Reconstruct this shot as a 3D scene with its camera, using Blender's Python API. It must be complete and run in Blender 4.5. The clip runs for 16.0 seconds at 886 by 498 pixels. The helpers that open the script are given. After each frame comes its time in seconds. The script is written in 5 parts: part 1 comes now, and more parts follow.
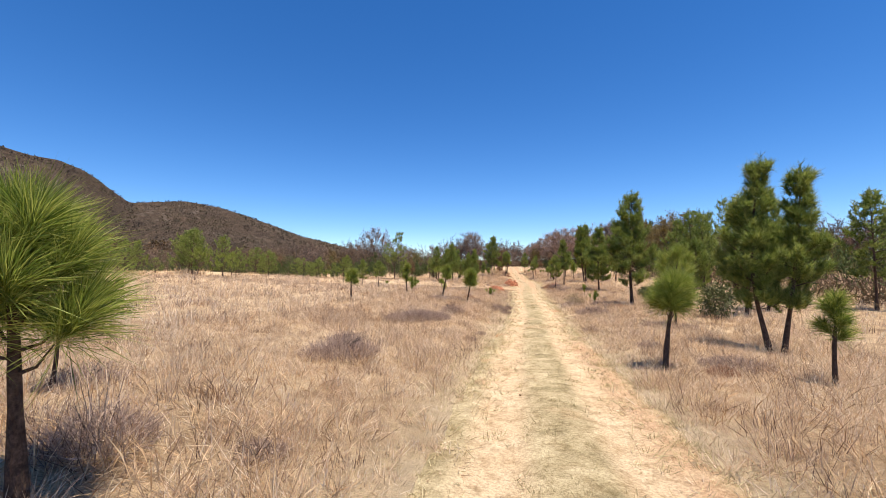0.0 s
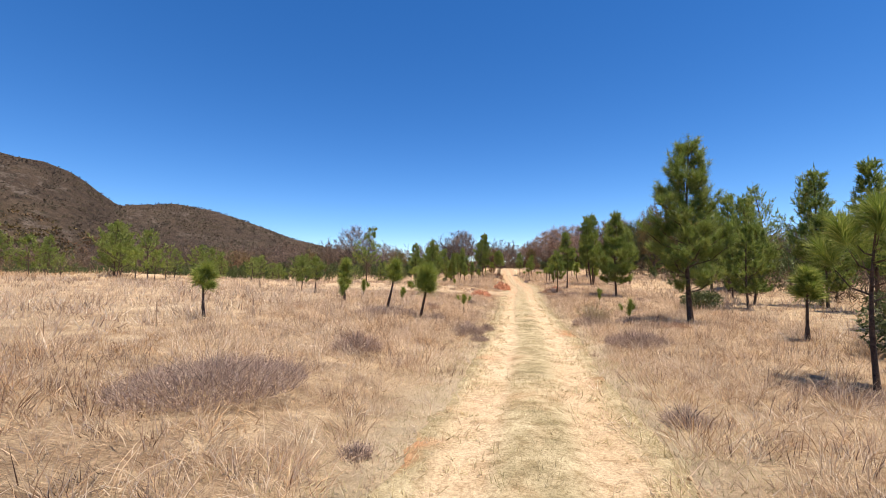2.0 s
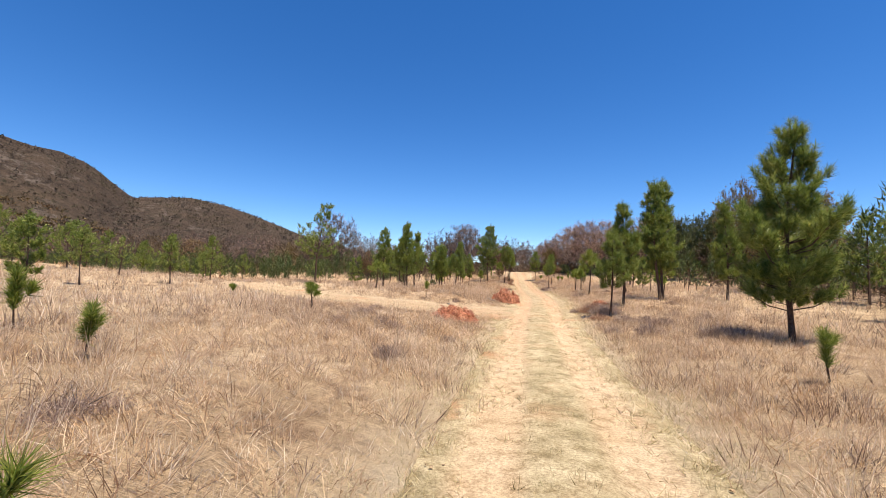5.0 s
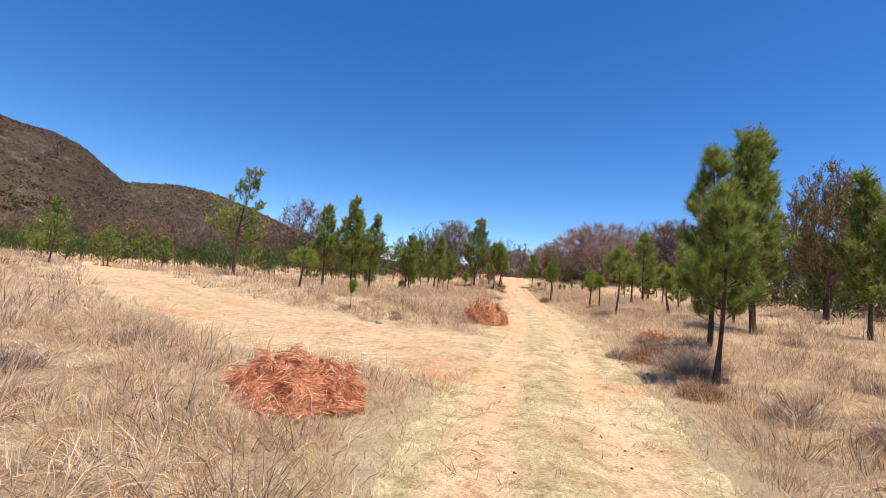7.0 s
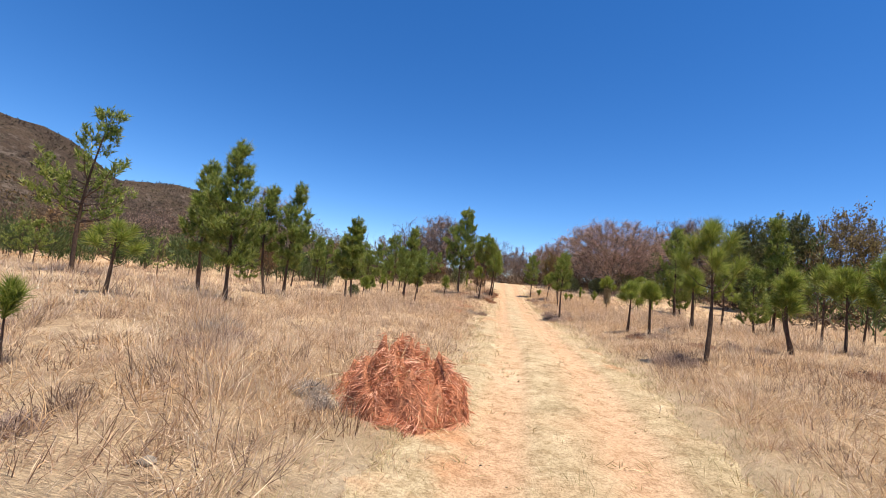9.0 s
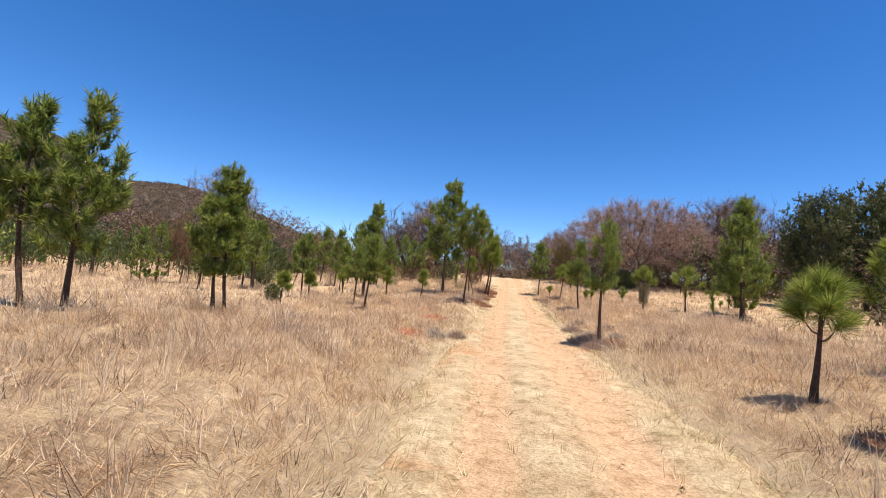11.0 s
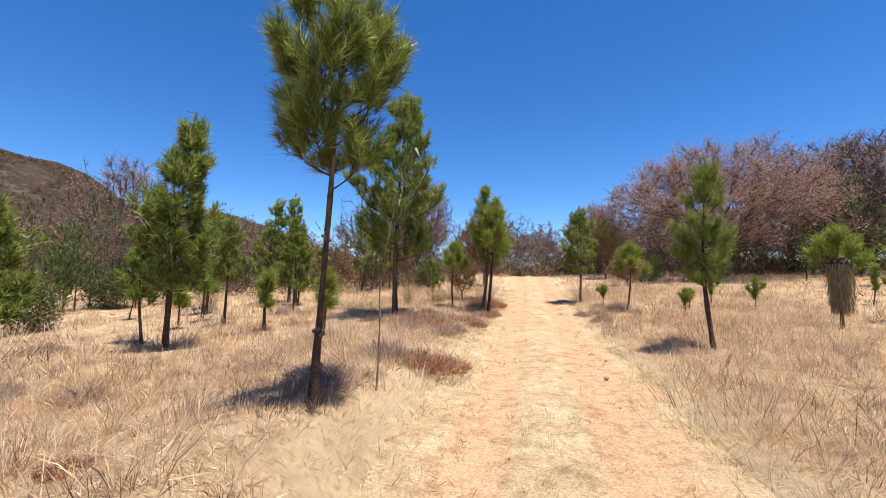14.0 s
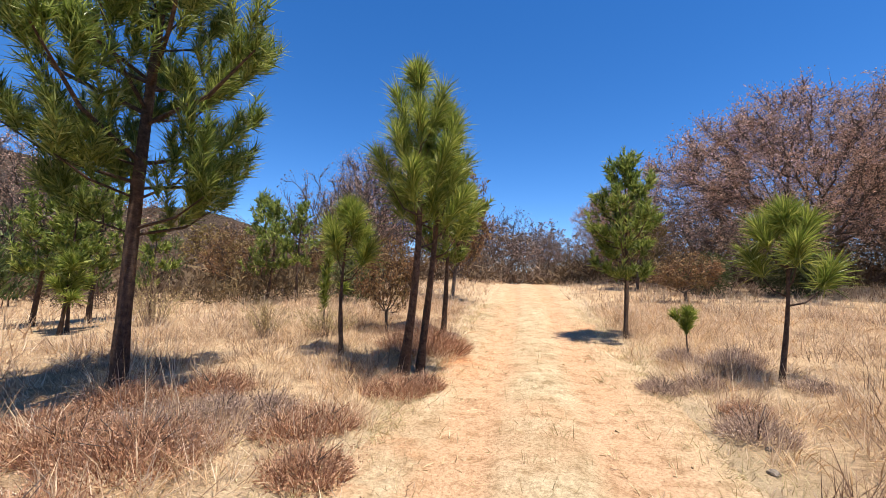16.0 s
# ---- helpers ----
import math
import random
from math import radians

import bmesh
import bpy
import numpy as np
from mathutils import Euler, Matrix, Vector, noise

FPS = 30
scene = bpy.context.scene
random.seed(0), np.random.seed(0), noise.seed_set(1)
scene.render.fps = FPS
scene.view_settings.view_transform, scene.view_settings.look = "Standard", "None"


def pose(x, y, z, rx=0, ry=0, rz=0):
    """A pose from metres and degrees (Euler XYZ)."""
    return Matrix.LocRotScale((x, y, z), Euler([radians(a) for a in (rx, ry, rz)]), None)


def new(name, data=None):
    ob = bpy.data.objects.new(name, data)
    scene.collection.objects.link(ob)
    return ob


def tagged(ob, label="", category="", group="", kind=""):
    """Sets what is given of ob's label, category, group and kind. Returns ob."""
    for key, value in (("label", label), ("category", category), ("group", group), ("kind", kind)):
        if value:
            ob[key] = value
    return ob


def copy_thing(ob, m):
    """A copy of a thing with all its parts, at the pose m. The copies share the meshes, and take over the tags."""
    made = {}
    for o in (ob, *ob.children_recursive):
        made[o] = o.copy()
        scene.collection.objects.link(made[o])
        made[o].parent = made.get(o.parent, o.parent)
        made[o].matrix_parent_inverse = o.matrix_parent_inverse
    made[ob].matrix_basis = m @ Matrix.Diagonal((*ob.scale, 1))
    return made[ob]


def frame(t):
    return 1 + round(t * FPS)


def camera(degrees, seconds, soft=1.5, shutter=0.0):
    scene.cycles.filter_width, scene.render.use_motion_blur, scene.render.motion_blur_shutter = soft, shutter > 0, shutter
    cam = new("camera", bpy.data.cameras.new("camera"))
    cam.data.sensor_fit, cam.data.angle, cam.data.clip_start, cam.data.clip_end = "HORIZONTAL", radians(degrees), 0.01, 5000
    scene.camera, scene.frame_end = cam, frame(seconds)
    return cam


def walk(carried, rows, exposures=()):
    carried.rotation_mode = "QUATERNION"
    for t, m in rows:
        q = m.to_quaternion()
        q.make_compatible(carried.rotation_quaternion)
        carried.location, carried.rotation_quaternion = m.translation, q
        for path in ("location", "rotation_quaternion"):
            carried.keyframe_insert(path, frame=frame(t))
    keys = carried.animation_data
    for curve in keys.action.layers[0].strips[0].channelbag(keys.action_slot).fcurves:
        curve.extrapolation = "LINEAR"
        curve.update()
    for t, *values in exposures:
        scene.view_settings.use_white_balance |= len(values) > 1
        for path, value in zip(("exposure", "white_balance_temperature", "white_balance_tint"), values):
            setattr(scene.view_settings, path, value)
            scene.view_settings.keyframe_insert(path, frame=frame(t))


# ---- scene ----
cam = camera(91.2, 16.0, soft=0.6)
METRES, EYE, TILT, LEAN, TURN = 86.0, 2.1, 2.5, 0.0, 9.6
ROWS = [
    (0.0, 0.0, 0.0, 0.0, 0.0, 0.0, 0.0),
    (0.5, 0.0047, 0.0263, -0.0011, 0.12, 1.34, -0.2),
    (1.0, 0.0105, 0.0544, -0.0029, 0.16, 0.68, -0.26),
    (1.5, 0.0176, 0.0848, -0.0065, -0.11, -0.18, -0.0),
    (2.0, 0.0247, 0.1156, -0.0087, -0.49, 0.44, 0.11),
    (2.5, 0.0312, 0.1482, -0.0101, -0.71, 0.86, 0.37),
    (3.0, 0.0381, 0.1832, -0.0132, -0.56, 1.19, 0.2),
    (3.5, 0.044, 0.2185, -0.0158, 0.01, 1.16, -0.44),
    (4.0, 0.0495, 0.2539, -0.0176, 0.85, 0.93, -0.51),
    (6.5, 0.078, 0.4201, -0.0269, 1.24, 0.9, -4.18),
    (7.0, 0.0829, 0.4505, -0.0282, 0.94, 1.23, -4.76),
    (7.5, 0.0884, 0.481, -0.0294, 0.64, 1.74, -5.06),
    (8.0, 0.094, 0.5112, -0.0301, 0.5, 2.38, -5.22),
    (8.5, 0.0997, 0.5414, -0.0303, 0.63, 2.49, -5.38),
    (9.0, 0.1047, 0.5724, -0.0322, 0.66, 1.98, -5.79),
    (9.5, 0.1099, 0.6029, -0.0334, 0.89, 1.32, -5.98),
    (12.0, 0.1324, 0.7446, -0.0366, 1.99, 1.36, -3.41),
    (12.5, 0.1372, 0.7746, -0.0379, 2.67, 1.29, -2.65),
    (13.0, 0.1417, 0.8037, -0.038, 3.21, 2.51, -1.8),
    (13.5, 0.1459, 0.8343, -0.0393, 3.58, 3.54, -0.64),
    (14.0, 0.1501, 0.8642, -0.0404, 3.94, 1.72, -0.51),
    (14.5, 0.1543, 0.8945, -0.0416, 3.99, 1.69, -0.32),
    (15.0, 0.1585, 0.9248, -0.0426, 3.93, 2.95, -1.14),
    (15.5, 0.1624, 0.9542, -0.0428, 3.71, 3.58, -1.01),
    (16.0, 0.1664, 0.9845, -0.0443, 3.69, 2.56, -1.54),
]
EXPOSURES = [(0.0, 0.74), (9.5, 0.79), (12.0, 0.83), (16.0, 0.93)]
walk(cam, [(t, pose(0, 0, EYE, TILT, LEAN, TURN) @ pose(METRES * x, METRES * y, METRES * z, 90 + pitch, roll, yaw)) for t, x, y, z, yaw, pitch, roll in ROWS], EXPOSURES)

# ---- world, sun and exposure ----
SUN_EL, SUN_AZ = 75.0, 118.0  # degrees: height, and bearing clockwise from +y
world = bpy.data.worlds.new("world")
scene.world = world
world.use_nodes = True
wn = world.node_tree
sky = wn.nodes.new("ShaderNodeTexSky")
sky.sky_type, sky.sun_disc = "NISHITA", False
sky.sun_elevation, sky.sun_rotation = radians(SUN_EL), radians(SUN_AZ)
sky.altitude, sky.air_density, sky.dust_density, sky.ozone_density = 2300, 0.95, 0.1, 3.0
wn.nodes["Background"].inputs["Strength"].default_value = 0.108
deep = wn.nodes.new("ShaderNodeHueSaturation")  # clear dry-season mountain sky
deep.inputs["Saturation"].default_value = 1.3
deep.inputs["Hue"].default_value = 0.506
wn.links.new(sky.outputs["Color"], deep.inputs["Color"])
wn.links.new(deep.outputs["Color"], wn.nodes["Background"].inputs["Color"])
sun = new("sun", bpy.data.lights.new("sun", "SUN"))
sun.data.energy, sun.data.angle, sun.data.color = 5.0, radians(0.55), (1.0, 0.92, 0.80)
sun.rotation_euler = Euler((radians(90 - SUN_EL), 0, radians(180 - SUN_AZ)))


# ---- materials ----
def material(name, rough=0.9, spec=0.2):
    m = bpy.data.materials.new(name)
    m.use_nodes = True
    b = m.node_tree.nodes["Principled BSDF"]
    b.inputs["Roughness"].default_value = rough
    b.inputs["Specular IOR Level"].default_value = spec
    return m, m.node_tree, b


def node(nt, kind, **vals):
    n = nt.nodes.new(kind)
    for k, v in vals.items():
        n.inputs[k.replace("_", " ")].default_value = v
    return n


def noise_tex(nt, scale, detail=4.0, rough=0.6, coord="Object"):
    tc = nt.nodes.new("ShaderNodeTexCoord")
    n = node(nt, "ShaderNodeTexNoise", Scale=scale, Detail=detail, Roughness=rough)
    nt.links.new(tc.outputs[coord], n.inputs["Vector"])
    return n.outputs["Fac"]


def ramp(nt, fac, *stops):
    r = nt.nodes.new("ShaderNodeValToRGB")
    e = r.color_ramp.elements
    while len(e) < len(stops):
        e.new(0.5)
    for el, (p, c) in zip(e, stops):
        el.position, el.color = p, (*c, 1)
    nt.links.new(fac, r.inputs["Fac"])
    return r.outputs["Color"]


def mix(nt, fac, a, b, how="MIX"):
    n = nt.nodes.new("ShaderNodeMix")
    n.data_type, n.blend_type = "RGBA", how
    for sock, v in ((n.inputs["Factor"], fac), (n.inputs["A"], a), (n.inputs["B"], b)):
        if isinstance(v, (int, float)):
            sock.default_value = v
        elif isinstance(v, tuple):
            sock.default_value = (*v, 1)
        else:
            nt.links.new(v, sock)
    return n.outputs["Result"]


def bump(nt, bsdf, fac, strength, dist):
    b = node(nt, "ShaderNodeBump", Strength=strength, Distance=dist)
    nt.links.new(fac, b.inputs["Height"])
    nt.links.new(b.outputs["Normal"], bsdf.inputs["Normal"])


def island(nt):
    return nt.nodes.new("ShaderNodeNewGeometry").outputs["Random Per Island"]


def blades(name, dark, mid, light, patch=None, rough=0.75, through_light=0.25):
    """Thin leaves, needles and stalks: each its own tint, some light passing through."""
    m, nt, b = material(name, rough, 0.25)
    c = ramp(nt, island(nt), (0.0, dark), (0.5, mid), (1.0, light))
    for size, tint in patch or ():
        c = mix(nt, ramp(nt, noise_tex(nt, size, 3), (0.40, (0, 0, 0)), (0.60, (1, 1, 1))), c, mix(nt, 1.0, c, tint, "MULTIPLY"))
    nt.links.new(c, b.inputs["Base Color"])
    t = nt.nodes.new("ShaderNodeBsdfTranslucent")
    nt.links.new(c, t.inputs["Color"])
    mx = nt.nodes.new("ShaderNodeMixShader")
    mx.inputs[0].default_value = through_light
    nt.links.new(b.outputs[0], mx.inputs[1])
    nt.links.new(t.outputs[0], mx.inputs[2])
    nt.links.new(mx.outputs[0], nt.nodes["Material Output"].inputs["Surface"])
    return m


def surface(name, stops, scale, fine=None, rough=0.92, relief=0.5, dist=0.03, spec=0.15):
    m, nt, b = material(name, rough, spec)
    c = ramp(nt, noise_tex(nt, scale, 6), *stops)
    if fine:
        f = noise_tex(nt, fine[0], 5, 0.7)
        c = mix(nt, 1.0, c, ramp(nt, f, (0.3, (fine[1],) * 3), (0.7, (fine[2],) * 3)), "MULTIPLY")
        bump(nt, b, f, relief, dist)
    nt.links.new(c, b.inputs["Base Color"])
    return m


def attribute(nt, name):
    n = nt.nodes.new("ShaderNodeAttribute")
    n.attribute_name = name
    return n.outputs["Fac"]


def times(nt, a, b):
    n = nt.nodes.new("ShaderNodeMath")
    n.operation = "MULTIPLY"
    nt.links.new(a, n.inputs[0])
    nt.links.new(b, n.inputs[1])
    return n.outputs[0]


def thatch_material():
    """Soil hidden under matted dead grass: fibres lying in several directions over pale earth."""
    m, nt, b = material("dry_thatch", 0.95, 0.1)
    c = ramp(nt, noise_tex(nt, 0.35, 6), (0.30, (0.412, 0.285, 0.170)), (0.5, (0.543, 0.392, 0.243)), (0.72, (0.630, 0.477, 0.311)))
    c = mix(nt, 1.0, c, ramp(nt, noise_tex(nt, 1.7, 5, 0.7), (0.36, (0.66, 0.60, 0.58)), (0.56, (1.06, 1.05, 1.03))), "MULTIPLY")
    tc = nt.nodes.new("ShaderNodeTexCoord")
    layers = []
    for turn in (0.4, 1.5, 2.6):
        mp = nt.nodes.new("ShaderNodeMapping")
        mp.inputs["Rotation"].default_value = (0, 0, turn)
        mp.inputs["Scale"].default_value = (9.0, 70.0, 20.0)
        nt.links.new(tc.outputs["Object"], mp.inputs["Vector"])
        n = node(nt, "ShaderNodeTexNoise", Scale=1.0, Detail=4.0, Roughness=0.65, Distortion=0.6)
        nt.links.new(mp.outputs["Vector"], n.inputs["Vector"])
        layers.append(n.outputs["Fac"])
    pick = ramp(nt, noise_tex(nt, 3.0, 3), (0.44, (0, 0, 0)), (0.56, (1, 1, 1)))
    pick2 = ramp(nt, noise_tex(nt, 2.2, 3, 0.6, "Generated"), (0.44, (0, 0, 0)), (0.56, (1, 1, 1)))
    f = mix(nt, pick2, mix(nt, pick, layers[0], layers[1]), layers[2])
    c = mix(nt, 1.0, c, ramp(nt, f, (0.34, (0.58, 0.53, 0.50)), (0.50, (0.95, 0.95, 0.95)), (0.66, (1.22, 1.22, 1.22))), "MULTIPLY")
    sand = ramp(nt, noise_tex(nt, 0.9, 5), (0.35, (0.490, 0.362, 0.222)), (0.65, (0.590, 0.455, 0.298)))
    c = mix(nt, times(nt, attribute(nt, "bare"), ramp(nt, noise_tex(nt, 2.6, 5, 0.7), (0.30, (0.25,) * 3), (0.50, (1.0,) * 3))), c, sand)
    nt.links.new(c, b.inputs["Base Color"])
    bump(nt, b, f, 1.0, 0.08)
    return m


M_SOIL = thatch_material()
M_GRASS = blades("dry_grass", (0.297, 0.197, 0.120), (0.701, 0.513, 0.327), (0.950, 0.805, 0.587), ((0.45, (0.91, 0.85, 0.81)), (0.17, (1.0, 0.93, 0.80)), (2.6, (0.76, 0.68, 0.60))), 0.7, 0.45)
M_STRAW = blades("straw_litter", (0.340, 0.259, 0.121), (0.535, 0.429, 0.227), (0.664, 0.567, 0.356))
M_BRUSH = blades("dead_brush", (0.170, 0.112, 0.086), (0.370, 0.258, 0.198), (0.580, 0.445, 0.345), None, 0.8, 0.3)
M_RUSTY = blades("rusty_brush", (0.200, 0.100, 0.058), (0.410, 0.238, 0.148), (0.620, 0.425, 0.285), ((1.7, (0.92, 0.82, 0.76)),), 0.8, 0.3)
M_CROWNGRASS = blades("worn_grass", (0.195, 0.145, 0.080), (0.390, 0.310, 0.175), (0.600, 0.500, 0.310), ((1.2, (0.92, 0.94, 0.78)),))
M_GREYTUFT = blades("grey_grass", (0.230, 0.186, 0.152), (0.430, 0.360, 0.296), (0.620, 0.545, 0.460))
M_NEEDLE = blades("pine_needles", (0.081, 0.116, 0.022), (0.217, 0.262, 0.050), (0.444, 0.454, 0.141), ((0.9, (0.75, 0.83, 0.75)),), 0.38, 0.45)
M_NEEDLE_YOUNG = blades("young_needles", (0.085, 0.124, 0.021), (0.209, 0.267, 0.043), (0.437, 0.438, 0.114), None, 0.38, 0.45)
M_LEAF = blades("green_leaves", (0.045, 0.057, 0.019), (0.104, 0.116, 0.041), (0.205, 0.205, 0.088), None, 0.45, 0.25)
M_BROWN = blades("withered_leaves", (0.253, 0.154, 0.112), (0.486, 0.312, 0.233), (0.680, 0.484, 0.373), ((0.25, (0.82, 0.82, 0.88)),))
M_RUSTLEAF = blades("rust_leaves", (0.130, 0.065, 0.032), (0.275, 0.146, 0.073), (0.405, 0.259, 0.138), ((0.6, (0.7, 0.85, 0.7)),))
M_YELLOW = blades("yellowing_leaves", (0.113, 0.081, 0.028), (0.219, 0.154, 0.053), (0.324, 0.243, 0.097))
M_RED = surface("red_soil", ((0.3, (0.356, 0.134, 0.069)), (0.55, (0.518, 0.219, 0.117)), (0.8, (0.599, 0.300, 0.178))), 3.0, (22.0, 0.55, 1.2), relief=1.0, dist=0.05)
M_REDNEEDLE = blades("red_dusty_needles", (0.390, 0.150, 0.082), (0.700, 0.350, 0.222), (0.830, 0.550, 0.400), ((4.0, (0.74, 0.62, 0.55)), (1.3, (1.0, 0.88, 0.80))), 0.8, 0.25)
M_BARK = surface("pine_bark", ((0.3, (0.05, 0.033, 0.025)), (0.7, (0.16, 0.105, 0.075))), 14.0, (55.0, 0.5, 1.3), relief=1.0, dist=0.02)
M_GREYBARK = surface("grey_bark", ((0.3, (0.061, 0.047, 0.041)), (0.7, (0.160, 0.126, 0.107))), 6.0, (40.0, 0.6, 1.2), relief=0.8, dist=0.02)
M_PALEBARK = surface("pale_bark", ((0.3, (0.113, 0.081, 0.065)), (0.7, (0.324, 0.259, 0.203))), 9.0, (40.0, 0.6, 1.2), relief=0.8, dist=0.02)
M_STONE = surface("stone", ((0.3, (0.178, 0.146, 0.113)), (0.7, (0.308, 0.259, 0.211))), 6.0, (30.0, 0.7, 1.2))


def road_material():
    """Beaten sandy soil: smooth pale wheel ruts, straw-yellow dust between, redder earth further on."""
    m, nt, b = material("road_dirt", 0.95, 0.1)
    grassy = ramp(nt, noise_tex(nt, 1.6, 6, 0.7), (0.36, (0.255, 0.205, 0.112)), (0.5, (0.385, 0.308, 0.178)), (0.64, (0.525, 0.428, 0.266)))
    pale = ramp(nt, noise_tex(nt, 1.6, 6, 0.7), (0.36, (0.350, 0.268, 0.162)), (0.5, (0.450, 0.355, 0.226)), (0.64, (0.520, 0.422, 0.281)))
    straw = mix(nt, attribute(nt, "redness"), grassy, pale)
    sand = ramp(nt, noise_tex(nt, 0.9, 5), (0.35, (0.510, 0.369, 0.223)), (0.65, (0.599, 0.462, 0.304)))
    sand = mix(nt, attribute(nt, "redness"), sand, mix(nt, 1.0, sand, (0.83, 0.71, 0.68), "MULTIPLY"))
    worn = nt.nodes.new("ShaderNodeMath")
    worn.operation = "MAXIMUM"
    nt.links.new(attribute(nt, "rut"), worn.inputs[0])
    nt.links.new(times(nt, attribute(nt, "redness"), ramp(nt, noise_tex(nt, 0.7, 4), (0.38, (0.0,) * 3), (0.62, (0.55,) * 3))), worn.inputs[1])
    c = mix(nt, worn.outputs[0], straw, sand)
    patch = ramp(nt, noise_tex(nt, 0.45, 5), (0.55, (0, 0, 0)), (0.68, (1, 1, 1)))
    c = mix(nt, times(nt, patch, attribute(nt, "earth")), c, (0.454, 0.227, 0.113))
    streak = ramp(nt, noise_tex(nt, 1.3, 5, 0.7), (0.36, (0.3,) * 3), (0.55, (0.9,) * 3))
    c = mix(nt, times(nt, streak, attribute(nt, "streak")), c, (0.510, 0.332, 0.203))
    f = noise_tex(nt, 30.0, 6, 0.8)
    g = noise_tex(nt, 5.0, 5, 0.7)
    c = mix(nt, 1.0, c, ramp(nt, f, (0.36, (0.56, 0.52, 0.48)), (0.58, (1.08, 1.08, 1.08))), "MULTIPLY")
    c = mix(nt, 1.0, c, ramp(nt, g, (0.36, (0.72, 0.68, 0.62)), (0.52, (1.05, 1.05, 1.05))), "MULTIPLY")
    nt.links.new(c, b.inputs["Base Color"])
    bump(nt, b, f, 0.8, 0.03)
    return m


def mountain_material():
    """Dry wooded slopes: brown-grey scrub, darker clumps, ochre patches."""
    m, nt, b = material("wooded_slope", 1.0, 0.0)
    c = ramp(nt, noise_tex(nt, 0.005, 6), (0.35, (0.077, 0.058, 0.049)), (0.55, (0.101, 0.074, 0.057)), (0.75, (0.130, 0.093, 0.063)))
    f = noise_tex(nt, 0.10, 6, 0.8)
    c = mix(nt, 1.0, c, ramp(nt, f, (0.35, (0.60, 0.62, 0.64)), (0.65, (1.28, 1.22, 1.14))), "MULTIPLY")
    rocks = times(nt, ramp(nt, noise_tex(nt, 0.011, 3), (0.50, (0, 0, 0)), (0.60, (1, 1, 1))), ramp(nt, noise_tex(nt, 0.07, 5, 0.75), (0.50, (0, 0, 0)), (0.60, (0.8,) * 3)))
    c = mix(nt, rocks, c, (0.190, 0.150, 0.122))
    c = mix(nt, ramp(nt, noise_tex(nt, 0.16, 4, 0.7), (0.56, (0, 0, 0)), (0.64, (0.75,) * 3)), c, (0.040, 0.040, 0.026))
    nt.links.new(c, b.inputs["Base Color"])
    bump(nt, b, f, 1.0, 9.0)
    return m


M_ROAD, M_SLOPE = road_material(), mountain_material()


# ---- the lie of the land ----
ROAD_Y = (-30, 0, 12.7, 22, 36, 44, 49, 64, 74, 80, 85, 90, 95, 105, 115, 130, 200)
ROAD_Z = (0.9, 0.22, -0.12, -0.32, -0.41, -0.34, -0.28, -0.03, 0.10, 0.14, 0.25, 0.43, 0.74, 1.55, 2.3, 2.6, 2.6)
MID_Y = (-30, 0, 13, 24, 44, 60, 73, 83, 95, 105, 120, 160)
MID_X = (0.5, 0.5, 0.6, 1.0, 1.0, 1.45, 0.6, 0.28, -0.2, -0.65, -1.5, -5.0)
HALF_Y = (-30, 20, 40, 50, 60, 72, 80, 95, 110, 160)
HALF_W = (1.35, 1.35, 1.45, 1.8, 1.75, 1.75, 1.65, 1.65, 1.7, 1.6)
SIDE = ((1.0, 49.2), (-4.0, 49.6), (-12.0, 54.0), (-22.0, 61.0), (-37.0, 71.0), (-70.0, 88.0))


def smooth(u):
    u = np.clip(u, 0, 1)
    return u * u * (3 - 2 * u)


def wave(x, y, size, seed=0.0):
    """A cheap, smooth, uneven field between about -1 and 1."""
    a, b = x / size, y / size
    return (np.sin(1.7 * a + 2.3 * b + seed) + np.sin(-2.9 * a + 1.3 * b + 1.7 * seed + 1.0) + np.sin(4.3 * a + 3.7 * b + 0.6 * seed)) / 3


def off_road(x, y):
    """Metres outside the main track's edge (minus: on it)."""
    return np.abs(x - np.interp(y, MID_Y, MID_X)) - np.interp(y, HALF_Y, HALF_W)


def off_side(x, y):
    """Metres outside the edge of the branch track."""
    best = np.full(np.shape(x), 1e9)
    for (ax, ay), (bx, by) in zip(SIDE, SIDE[1:]):
        dx, dy = bx - ax, by - ay
        u = np.clip(((x - ax) * dx + (y - ay) * dy) / (dx * dx + dy * dy), 0, 1)
        best = np.minimum(best, np.hypot(x - ax - u * dx, y - ay - u * dy))
    return best - np.interp(x, (-70, -20, -5, 1), (1.5, 1.6, 2.3, 2.6)) + np.maximum(x - 1.6, 0) * 4


